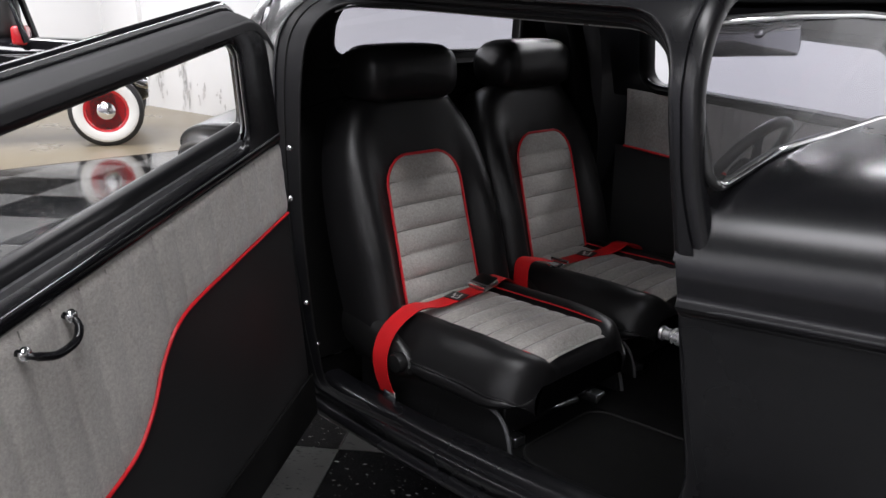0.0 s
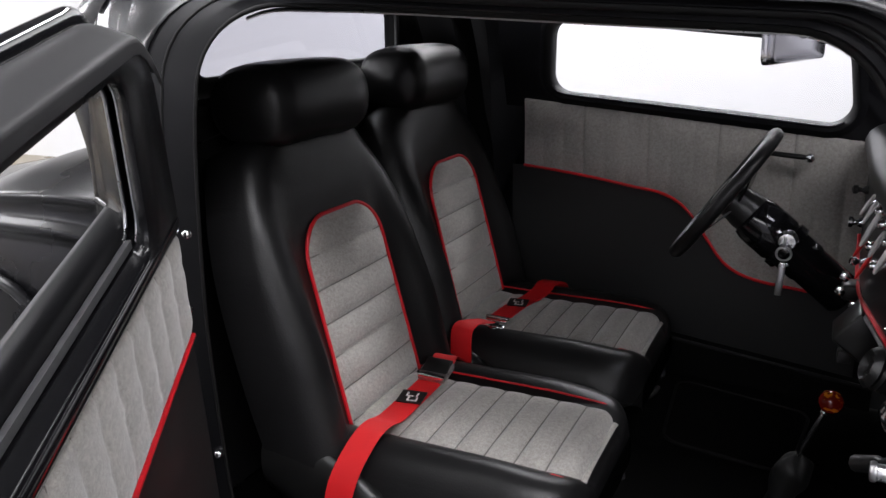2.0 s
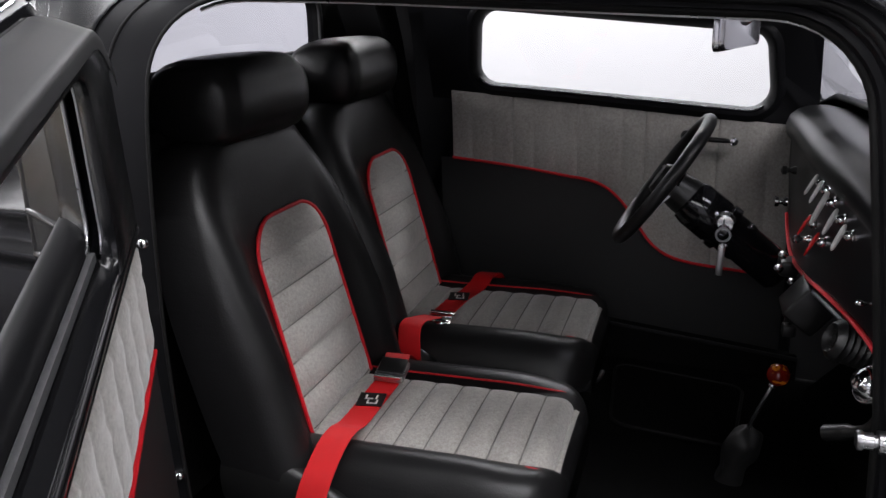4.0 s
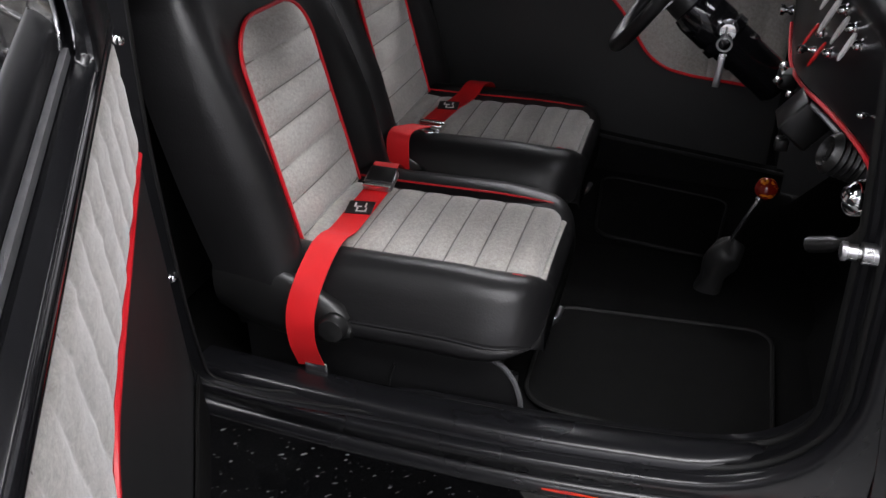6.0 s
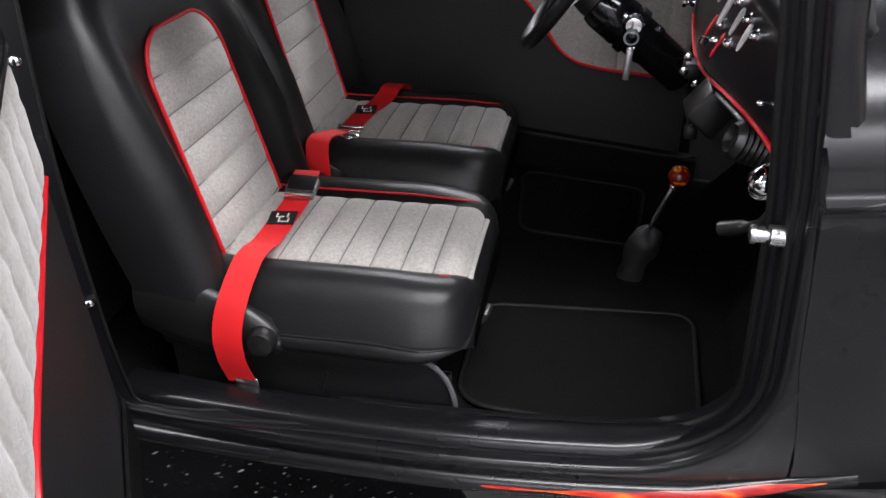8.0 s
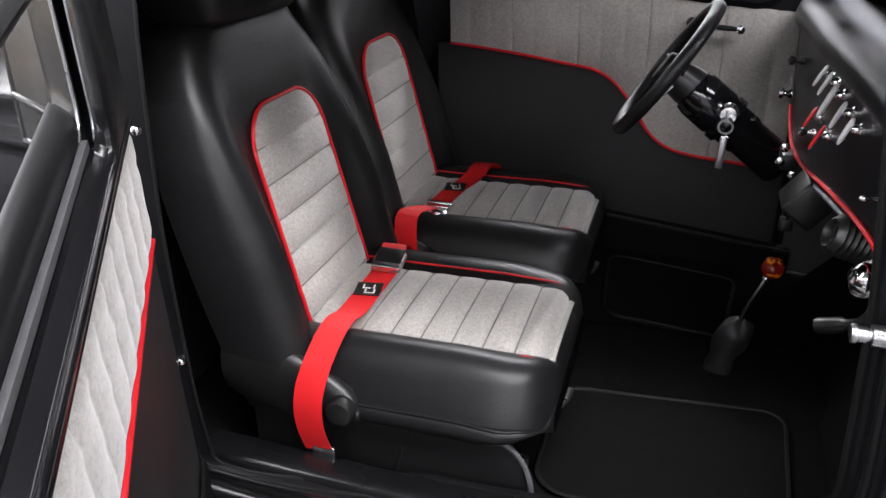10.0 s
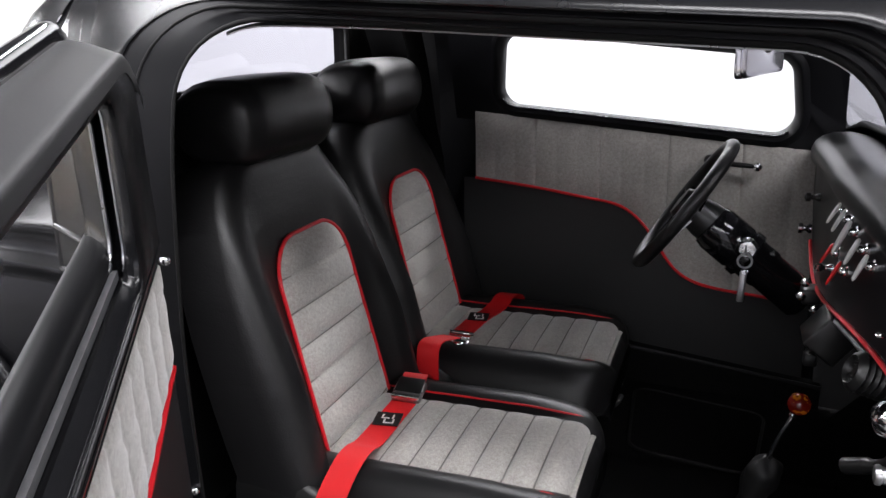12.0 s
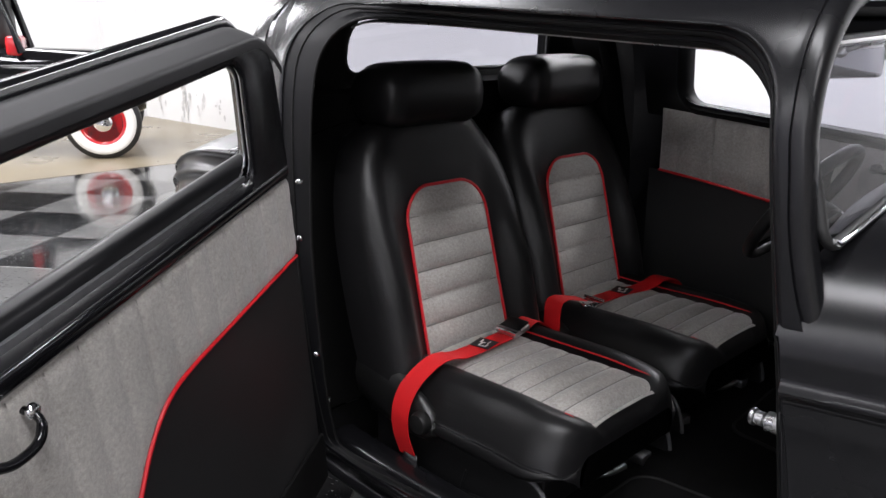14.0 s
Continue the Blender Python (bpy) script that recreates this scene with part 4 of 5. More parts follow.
def bucket_seat():
    seat = thing("bucket_seat", "black leather bucket seat with grey pleated tweed inserts and red piping", "car seat", group="bucket seats")
    # backrest
    rings = []
    for k in range(30):
        z = 0.50 + 0.585 * k / 29
        w = back_half(z)
        c = 1 - 0.35 * max(0, (z - 1.06) / 0.025) ** 2 if z > 1.06 else 1
        depth = 0.160 * c
        ring = []
        for j in range(25):
            y = -w + 2 * w * j / 24
            e = 1 - (abs(y) / w) ** 8
            ring.append(Vector((back_front(y, z) - 0.030 * (1 - e), y, z)))
        for j in range(9):
            y = w - 2 * w * j / 8
            e = 1 - (abs(y) / w) ** 4
            ring.append(Vector((back_front(0, z) - depth * (0.55 + 0.45 * e) - 0.01, y * 1.0, z)))
        rings.append(ring)
    top = rings[-1]
    cx = sum((p.x for p in top)) / len(top)
    rings.append([Vector((cx + (p.x - cx) * 0.75, p.y * 0.88, 1.096)) for p in top])
    rings.append([Vector((cx + (p.x - cx) * 0.35, p.y * 0.55, 1.102)) for p in top])
    part("backrest", loft(rings, caps=True), LEATHER, seat, "black leather backrest with side bolsters")
    # pleated insert of the backrest
    lo, hi, hw, r = 0.612, 0.965, 0.128, 0.076
    rows = []
    for k in range(91):
        z = lo + (hi - lo) * k / 90
        h = max(0.004, arch_half(z, lo, hi, hw - 0.006 * (z - lo) / (hi - lo), r))
        pl = abs(math.sin(math.pi * (z - 0.904) / 0.0575)) ** 0.55
        rows.append([Vector((back_front(h * a, z) + 0.002 + 0.013 * pl * (1 - abs(a) ** 6), h * a, z)) for a in [-1 + 2 * j / 14 for j in range(15)]])
    part("back_insert", loft(rows, closed=False), TWEED, seat, "grey tweed insert with horizontal pleats")
    edge = []
    for sgn in (-1, 1):
        run = []
        for k in range(46):
            z = lo + (hi - lo) * (1 - (1 - k / 45) ** 1.7)
            h = arch_half(z, lo, hi, hw - 0.006 * (z - lo) / (hi - lo), r)
            run.append(Vector((back_front(h, z) + 0.004, sgn * h, z)))
        edge.append(run)
    part("back_piping", tube(edge[0] + edge[1][::-1][1:], 0.0036, n=6), REDP, seat, "red piping")
    # cushion
    rings = []
    xs = [-0.13 + 0.445 * k / 20 for k in range(21)] + [0.328, 0.340, 0.350, 0.357, 0.361, 0.363]
    for i, x in enumerate(xs):
        w = 0.228 - 0.085 * (1 - math.sqrt(max(0, 1 - (max(0, x - 0.270) / 0.094) ** 2)))
        nose = min(1, max(0, (x - 0.315) / 0.048))
        drop = 0.040 * (1 - math.sqrt(max(0, 1 - nose ** 2)))
        low = 0.497 - 0.006 * max(0, min(1, x / 0.3)) + 0.058 * (1 - math.sqrt(max(0, 1 - min(1, max(0, (x - 0.24) / 0.123)) ** 2)))
        ring = []
        for j in range(25):
            a = -1 + 2 * j / 24
            e = abs(a) ** 10
            ring.append(Vector((x, w * a, cushion_top(x, 0.228 * a) - drop - 0.020 * e)))
        z0 = cushion_top(x, 0.228) - drop - 0.020
        deep = z0 - low
        side = ((0.03, 1.026), (0.06, 1.022), (0.085, 1.004), (0.11, 1.014), (0.18, 1.034), (0.40, 1.044), (0.62, 1.030), (0.80, 0.996), (0.93, 0.945), (1.0, 0.88))
        ring += [Vector((x, w * yf, z0 - deep * zf)) for zf, yf in side]
        ring += [Vector((x, -w * yf, z0 - deep * zf)) for zf, yf in reversed(side)]
        rings.append(ring)
    part("cushion", loft(rings, caps=True), LEATHER, seat, "black leather seat cushion")
    # two stitched seams under the top roll
    for sgn in (-1, 1):
        for dz, yf in ((0.052, 1.024), (0.118, 1.018)):
            seam = []
            for k in range(27):
                x = -0.10 + 0.455 * k / 26
                w = 0.228 - 0.085 * (1 - math.sqrt(max(0, 1 - (max(0, x - 0.270) / 0.094) ** 2)))
                nose = min(1, max(0, (x - 0.315) / 0.048))
                z0 = cushion_top(x, 0.228) - 0.040 * (1 - math.sqrt(max(0, 1 - nose ** 2))) - 0.020
                low = 0.497 - 0.006 * max(0, min(1, x / 0.3)) + 0.058 * (1 - math.sqrt(max(0, 1 - min(1, max(0, (x - 0.24) / 0.123)) ** 2)))
                seam.append(Vector((x, sgn * w * yf, z0 - (z0 - low) * dz)))
            part("seam", tube(seam, 0.0018, n=6), LEATHER, seat)
    rows = []
    for k in range(221):
        x = -0.085 + 0.436 * k / 220
        fr = max(0, (x - 0.315) / 0.032)
        h = 0.123 - 0.006 * min(1, fr) ** 3
        pl = abs(math.sin(math.pi * (x - 0.341) / 0.0525)) ** 0.55
        rows.append([Vector((x, h * a, cushion_top(x, h * a) + 0.0012 - 0.012 * fr * fr + 0.016 * (pl * (1 - abs(a) ** 8)) * (1 - 0.35 * a * a))) for a in [-1 + 2 * j / 16 for j in range(17)]])
    part("cushion_insert", loft(rows, closed=False), TWEED, seat, "grey tweed insert with cross pleats")
    for k in range(6):
        z = 0.904 - 0.0575 * k
        part("stitching", tube([(back_front(0.118 * a, z) + 0.0045 - 0.001 * a * a, 0.118 * a, z) for a in [-1 + 0.25 * j for j in range(9)]], 0.0014, n=6), THREAD, seat)
    for k in range(1, 7):
        x = 0.341 - 0.0525 * k
        part("stitching", tube([(x, 0.12 * a, cushion_top(x, 0.12 * a) + 0.0022 + 0.003 * (1 - a * a)) for a in [-1 + 0.25 * j for j in range(9)]], 0.0016, n=6), THREAD, seat)
    for sgn in (-1, 1):
        run = []
        for k in range(41):
            x = -0.06 + 0.405 * k / 40
            fr = max(0, (x - 0.315) / 0.032)
            h = 0.123 - 0.006 * min(1, fr) ** 3
            run.append(Vector((x, sgn * (h + 0.009), cushion_top(x, h + 0.009) + (0.0012 if sgn > 0 or x > 0.30 else -0.0035) - 0.012 * fr * fr)))
        part("cushion_piping", tube(run, 0.0020, n=6), REDP, seat, "red piping")
    # headrest: a round pillow with gathered ends
    rings = []
    for k in range(29):
        a = -1 + 2 * k / 28
        e = (1 - abs(a) ** 9) ** 0.5 if abs(a) < 1 else 0.05
        e = max(e, 0.12)
        tuck = 1 - 0.05 * math.exp(-((abs(a) - 0.78) / 0.03) ** 2)
        rings.append([Vector((-0.210 + (0.066 if math.cos(t) > 0 else 0.105) * e * tuck * math.copysign(abs(math.cos(t)) ** 0.7, math.cos(t)), 0.155 * a, 1.152 + 0.069 * e * tuck * math.copysign(abs(math.sin(t)) ** 0.85, math.sin(t)) + 0.006 * (1 - a * a))) for t in [2 * math.pi * j / 24 for j in range(24)]])
    part("headrest", loft(rings, caps=True), LEATHER, seat, "black leather headrest pillow")
    for y in (-0.06, 0.06):
        part("headrest_post", tube([(-0.198, y, 1.06), (-0.203, y, 1.12)], 0.006, n=10), CHROME, seat)
    # recliner cover and knob on the outer side
    for sgn in (-1, 1):
        rows = []
        for k in range(13):
            f = k / 12
            x = -0.165 + 0.235 * f
            zc = 0.590 - 0.055 * f
            hh = 0.055 * (math.sin(math.pi * min(1, 0.08 + 0.92 * f) ** 0.7) ** 0.5) + 0.012
            rows.append([Vector((x, sgn * (0.222 + 0.026 * math.cos(t) * (1 if math.cos(t) > 0 else 0.3)), zc - 0.012 + hh * math.sin(t))) for t in [2 * math.pi * j / 14 for j in range(14)]])
        part("recliner_cover", loft(rows, caps=True), PLASTIC, seat, "black plastic recliner cover")
        part("recliner_knob", turned([(0.006, 0), (0.022, 0.004), (0.024, 0.016), (0.020, 0.026), (0.004, 0.030)], pose(0.045, sgn * 0.240, 0.540, -90 * sgn, 0, 0), 18), PLASTIC, seat, "black recliner knob")
    # seat stand with rounded side boards
    for sgn in (-1, 1):
        prof = [Vector((-0.14, 0.402)), Vector((0.338, 0.402)), Vector((0.335, 0.43)), Vector((0.322, 0.465)), Vector((0.295, 0.492)), Vector((0.24, 0.502)), Vector((-0.14, 0.502))]
        rows = [[Vector((p.x, sgn * y, p.y)) for p in prof] for y in (0.196, 0.208)]
        part("side_board", loft(rows, caps=True), VINYL, seat, "black vinyl covered seat base side")
        part("board_edge", tube(smooth_path([(0.340, sgn * 0.209, 0.406), (0.337, sgn * 0.209, 0.432), (0.324, sgn * 0.209, 0.468), (0.296, sgn * 0.209, 0.495), (0.24, sgn * 0.209, 0.504)], 5), 0.0045, n=6), FELT, seat, "grey bound edge")
        part("seam", tube([(0.114, sgn * 0.209, 0.404), (0.119, sgn * 0.2095, 0.425), (0.128, sgn * 0.209, 0.452)], 0.0028, n=6), VINYL, seat)
    part("base_frame", box(0.40, 0.34, 0.075, (0.09, 0, 0.450), 0.006), VINYL, seat, "black seat base")
    for y in (-0.15, 0.15):
        part("slide_rail", box(0.42, 0.035, 0.022, (0.11, y, 0.411), 0.003), STEEL, seat)
    part("slide_lever", tube(smooth_path([(0.28, -0.10, 0.475), (0.335, -0.085, 0.478), (0.362, -0.06, 0.484), (0.368, -0.02, 0.484)], 5), 0.006, n=8), STEEL, seat, "grey slide lever")
    return seat


seat_a = bucket_seat()
seat_a.matrix_world = pose(0, -0.255, 0)
seat_b = copy_thing(seat_a, pose(-0.020, 0.250, 0.006))
tagged(seat_a, "black leather passenger bucket seat with grey tweed, red piping")
tagged(seat_b, "black leather driver's bucket seat with grey tweed, red piping")


# ---- lap belts ----
def lap_belt(label, out, anchor, buckle_y, loop, buckled=True):
    belt = thing("lap_belt", label, "seat belt", group="lap belts")
    p = smooth_path(anchor, 6)
    part("webbing", ribbon(p, 0.049, 0.0022, (1, 0, 0)), REDW, belt, "red woven webbing")
    p2 = smooth_path(loop, 6)
    part("inner_webbing", ribbon(p2, 0.049, 0.0022, (1, 0, 0)), REDW, belt, "red woven webbing")
    # sewn patch with a light angular mark
    mid = Vector(out)
    yaw = Matrix.Translation(mid) @ pose(0, 0, 0, 4, 0, 8)
    patch = part("patch", box(0.047, 0.042, 0.0016, (0, 0, 0), 0, m=yaw), PLASTIC, belt, "black sewn patch")
    for bx, by, sx, sy in ((-0.010, 0.006, 0.003, 0.013), (0.009, 0.006, 0.003, 0.013), (-0.003, 0.001, 0.012, 0.0025), (-0.004, -0.009, 0.003, 0.013), (0.012, -0.009, 0.003, 0.013), (0.004, -0.014, 0.014, 0.0025)):
        part("mark", box(sx, sy, 0.001, m=yaw @ Matrix.Translation((bx, by, 0.0014)), bevel=0), WHITEP, patch, smooth=False)
    bk = Matrix.Translation(Vector((0.008, buckle_y, 0.645))) @ pose(0, 0, 0, 6, 4, 6)
    if not buckled:
        tongue = part("tongue", box(0.046, 0.030, 0.0035, m=bk @ Matrix.Translation((0, -0.004, -0.012)), bevel=0.0015), CHROME, belt, "flat chrome tongue")
        part("slide_bar", tube([bk @ Vector((-0.027, 0.020, -0.008)), bk @ Vector((0.027, 0.020, -0.008))], 0.0042, n=8), CHROME, tongue, "chrome slide bar")
        part("hook", tube(smooth_path([bk @ Vector((-0.012, -0.018, -0.010)), bk @ Vector((-0.004, -0.034, -0.006)), bk @ Vector((0.010, -0.034, -0.006)), bk @ Vector((0.014, -0.018, -0.010))], 4), 0.0034, n=8), CHROME, tongue, "chrome hook")
        part("anchor_plate", box(0.040, 0.006, 0.030, Vector(anchor[0]) + Vector((0.008, 0, -0.006)), 0.002), CHROME, belt, "chrome anchor plate")
        return belt
    b = part("buckle", box(0.056, 0.058, 0.014, m=bk, bevel=0.004), STEEL, belt, "square chrome lift buckle")
    part("buckle_lid", box(0.050, 0.044, 0.005, m=bk @ Matrix.Translation((0, 0.006, 0.008)) @ pose(0, 0, 0, 7, 0, 0), bevel=0.002), PLASTIC, b, "dark buckle lid")
    part("buckle_lip", tube([bk @ Vector((-0.026, -0.026, 0.004)), bk @ Vector((0.026, -0.026, 0.004))], 0.0045, n=8), CHROME, b, "bright buckle lip")
    a = Vector(anchor[0])
    part("anchor_plate", box(0.040, 0.006, 0.030, a + Vector((0.008, 0, -0.006)), 0.002), CHROME, belt, "chrome anchor plate")
    return belt


lap_belt("red lap belt lying across the passenger seat", (0.003, -0.278, 0.6315), [(-0.006, -0.497, 0.445), (-0.010, -0.512, 0.50), (-0.008, -0.513, 0.555), (0.001, -0.493, 0.604), (0.004, -0.440, 0.634), (0.004, -0.397, 0.637), (0.004, -0.365, 0.629), (0.004, -0.33, 0.627), (0.004, -0.27, 0.6285), (0.006, -0.21, 0.632)], -0.188,
         [(0.004, -0.17, 0.634), (-0.012, -0.105, 0.638), (-0.026, -0.05, 0.612), (-0.03, -0.015, 0.585), (-0.03, -0.005, 0.54), (-0.03, -0.004, 0.43)])
lap_belt("red lap belt lying across the driver's seat", (0.004, 0.262, 0.6315), [(0.03, 0.482, 0.445), (0.035, 0.486, 0.56), (0.042, 0.468, 0.612), (0.040, 0.43, 0.638), (0.032, 0.392, 0.6425), (0.027, 0.362, 0.633), (0.018, 0.32, 0.627), (0.006, 0.26, 0.6285), (-0.002, 0.20, 0.627), (-0.004, 0.14, 0.629)], 0.112,
         [(-0.006, 0.095, 0.644), (-0.018, 0.06, 0.652), (-0.026, 0.03, 0.656), (-0.03, 0.010, 0.640), (-0.03, 0.006, 0.57), (-0.03, 0.004, 0.43)], buckled=False)

# ---- steering wheel and column ----
sw = thing("steering_wheel", "black leather-wrapped steering wheel with dark spokes", "steering wheel")
SC = Vector((0.459, 0.208, 0.942))
SWM = Matrix.Translation(SC) @ pose(0, 0, 0, 0, 125, 0)
rim = [SWM @ Vector((0.146 * math.cos(2 * math.pi * k / 56), 0.146 * math.sin(2 * math.pi * k / 56), 0)) for k in range(56)]
part("rim", tube(rim, 0.0135, n=12, closed=True, up=(0.8, 0.05, -0.58)), LEATHER, sw, "black leather rim")
for a in (90, 210, 330):
    sp = SWM @ Matrix.Rotation(radians(a), 4, "Z")
    rows = [[sp @ Vector((r, w, z)) for w, z in ((-ww, 0.002 + d), (ww, 0.002 + d), (ww, -0.002 + d), (-ww, -0.002 + d))] for r, ww, d in ((0.02, 0.024, 0.03), (0.06, 0.018, 0.022), (0.10, 0.013, 0.010), (0.142, 0.016, 0.0))]
    part("spoke", loft(rows, caps=True), GLOSS, sw, "black drilled spoke")
    part("spoke_bolt", turned([(0.005, 0), (0.005, 0.002), (0.001, 0.004)], sp @ Matrix.Translation((0.125, 0, -0.004)) @ pose(0, 0, 0, 180, 0, 0), 10), CHROME, sw)
part("hub", turned([(0.012, -0.014), (0.03, -0.012), (0.036, 0.0), (0.036, 0.03), (0.040, 0.05), (0.040, 0.07)], SWM, 24), PLASTIC, sw, "black hub")

colm = thing("steering_column", "black steering column with chrome levers and a hanging key", "steering column")
c0, c1 = SC + Vector((0.05, 0, -0.036)), Vector((0.690, 0.190, 0.765))
ax = (c1 - c0).normalized()
CM = Matrix.Translation(c0) @ ax.to_track_quat("Z", "Y").to_matrix().to_4x4()
L = (c1 - c0).length
part("shroud", turned([(0.030, 0), (0.044, 0.004), (0.048, 0.02), (0.048, 0.075), (0.043, 0.082), (0.043, 0.14), (0.040, 0.145), (0.040, L), (0.03, L + 0.01)], CM, 28), GLOSS, colm, "black column shroud")
part("shift_collar", turned([(0.044, 0.080), (0.050, 0.083), (0.050, 0.100), (0.044, 0.104)], CM, 28), GLOSS, colm, "black collar")
part("column_drop", box(0.034, 0.05, 0.030, (0.700, 0.125, 0.800), 0.006), PLASTIC, colm, "black column drop bracket")
for dx, dy, dz in ((-0.035, -0.02, -0.005), (-0.01, -0.02, -0.03), (-0.03, -0.02, 0.022)):
    part("bracket_bolt", turned([(0.009, 0), (0.009, 0.008), (0.005, 0.010)], Matrix.Translation(Vector((0.715, 0.105, 0.812)) + Vector((dx, dy + 0.006, dz))) @ pose(0, 0, 0, 90, 0, 0), 6), CHROME, colm)
lock = part("ignition_lock", turned([(0.020, 0), (0.020, 0.012), (0.016, 0.016), (0.015, 0.022), (0.004, 0.023)], Matrix.Translation(Vector((0.583, 0.166, 0.872))) @ pose(0, 0, 0, 90, 0, 0), 20), CHROME, colm, "chrome ignition lock")
k0 = Vector((0.580, 0.142, 0.874))
part("key", box(0.004, 0.022, 0.018, k0, 0.0015), STEEL, lock, "steel key")
part("key_ring", tube([k0 + Vector((0.013 * math.cos(t), -0.008, -0.022 + 0.013 * math.sin(t))) for t in [2 * math.pi * k / 20 for k in range(20)]], 0.0022, n=6, closed=True, up=(0.1, 1, 0.1)), STEEL, lock, "steel key ring")
part("key_fob", box(0.013, 0.005, 0.066, k0 + Vector((-0.002, -0.008, -0.072)), 0.002, m=Matrix.Rotation(radians(3), 4, "Y")), STEEL, lock, "steel key fob bar")
part("turn_lever", tube(smooth_path([CM @ Vector((0.04, -0.01, 0.06)), CM @ Vector((0.09, -0.03, 0.05)), CM @ Vector((0.13, -0.04, 0.045))], 4), 0.004, n=8), CHROME, colm, "chrome signal lever")
for a, h in ((150, 0.06), (200, 0.115), (110, 0.13)):
    sp = CM @ Matrix.Rotation(radians(a), 4, "Z") @ Matrix.Translation((0.043, 0, h)) @ pose(0, 0, 0, 0, 90, 0)
    part("column_screw", turned([(0.006, 0), (0.006, 0.004), (0.002, 0.007)], sp, 10), CHROME, colm)

# ---- dashboard ----
dash = thing("dashboard", "gloss black dashboard with switches and red piping", "dashboard")


def face_x(y):
    """Dash face: nearly flat, sweeping forward towards the passenger door."""
    return 0.708 + 0.036 * max(0, (-0.02 - y) / 0.45) ** 1.4 + 0.010 * max(0, (y - 0.30) / 0.2) ** 2


LOW = [(-0.50, 0.872), (-0.42, 0.880), (-0.34, 0.877), (-0.19, 0.860), (0.0, 0.830), (0.10, 0.815), (0.18, 0.810), (0.24, 0.818), (0.30, 0.845), (0.35, 0.887), (0.42, 0.928), (0.50, 0.980), (0.52, 0.99)]
rows = []
for j in range(61):
    y = 0.515 - 1.0 * j / 60
    fx = face_x(y)
    drop = 0.030 * (abs(y) / 0.5) ** 4
    low = spline_table(LOW, y)[0]
    rows.append([Vector((fx + dx, y, z - drop)) for dx, z in ((0.105, 1.076), (0.06, 1.084), (0.03, 1.083), (0.010, 1.076), (-0.004, 1.064), (-0.010, 1.048), (-0.009, 1.032), (-0.003, 1.020), (0.004, 1.013), (0.006, 1.005))] + [Vector((fx + 0.006, y, max(low + 0.02, 0.99 - drop))), Vector((fx + 0.006, y, low + 0.015)), Vector((fx + 0.003, y, low + 0.004)), Vector((fx + 0.010, y, low)), Vector((fx + 0.07, y, low - 0.005)), Vector((fx + 0.10, y, low + 0.06))])
part("panel", loft(rows, closed=False), DASHP, dash, "black dash with a rounded glossy top roll")
piping = [(face_x(y), y, spline_table(LOW, y)[0]) for y in (0.315, 0.29, 0.26, 0.22, 0.18, 0.10, 0.0, -0.10, -0.19, -0.27, -0.34, -0.42, -0.47)]
part("piping", tube(smooth_path(piping, 5), 0.0036, n=6), REDP, dash, "red piping along the lower edge")
low_rail = [(p[0] + 0.002, p[1], p[2] - 0.014) for p in piping[6:11]]
part("lower_rail", tube(smooth_path(low_rail, 5), 0.0045, n=6), STEEL, dash, "bare metal lower rail")


def stick(base, tip, wide, mat):
    """Toggle paddle hanging from a chrome bushing on the dash face."""
    a, b = Vector(base), Vector(tip)
    d = (b - a).normalized()
    rings = []
    for f, w in ((-0.10, 0.35), (-0.04, 0.75), (0.10, 0.95), (0.45, 1.0), (0.80, 0.86), (0.95, 0.66), (1.03, 0.30)):
        c = a + (b - a) * f
        rings.append([c + Vector((0, wide * w * math.cos(t), 0)) + d.cross(Vector((0, 1, 0))) * (0.62 * wide * w * math.sin(t)) for t in [2 * math.pi * k / 14 for k in range(14)]])
    sw_ = part("switch", loft(rings, caps=True), mat, dash, "white switch paddle" if mat is WHITEP else "red switch paddle")
    depth = face_x(a.y) + 0.008 - a.x
    nut = pose(face_x(a.y) + 0.008, a.y - 0.008, a.z - 0.010, 0, -90, 0)
    part("bushing", turned([(0.0095, 0), (0.0095, 0.004), (0.0070, 0.006), (0.0070, depth * 0.8), (0.0055, depth), (0.002, depth + 0.002)], nut, 14), CHROME, sw_, "chrome bushing")


for x, y, z, x2, z2, w in ((0.705, -0.091, 1.018, 0.690, 0.989, 0.0050), (0.707, -0.135, 1.017, 0.693, 0.986, 0.0052), (0.710, -0.177, 1.008, 0.692, 0.963, 0.0070), (0.715, -0.242, 0.999, 0.701, 0.965, 0.0060), (0.720, -0.289, 0.989, 0.707, 0.956, 0.0060)):
    stick((x, y, z), (x2, y, z2), w, WHITEP)
for x, y, z, x2, z2 in ((0.704, -0.067, 0.946, 0.689, 0.916), (0.708, -0.146, 0.938, 0.692, 0.904)):
    stick((x, y, z), (x2, y, z2), 0.0048, REDE)
for y, z, r in ((-0.047, 0.902, 0.0065), (0.372, 0.868, 0.011), (0.25, 0.960, 0.008), (-0.44, 0.935, 0.0035)):
    part("knob", turned([(r, 0), (r, 0.006), (r * 0.6, 0.010), (r * 0.6, 0.016), (r * 1.1, 0.019), (r * 1.1, 0.026), (r * 0.4, 0.029)], pose(face_x(y) + 0.004, y, z, 0, -90, 0), 18), PLASTIC if y == 0.25 else CHROME, dash, "dark pull knob" if y == 0.25 else "chrome pull knob")
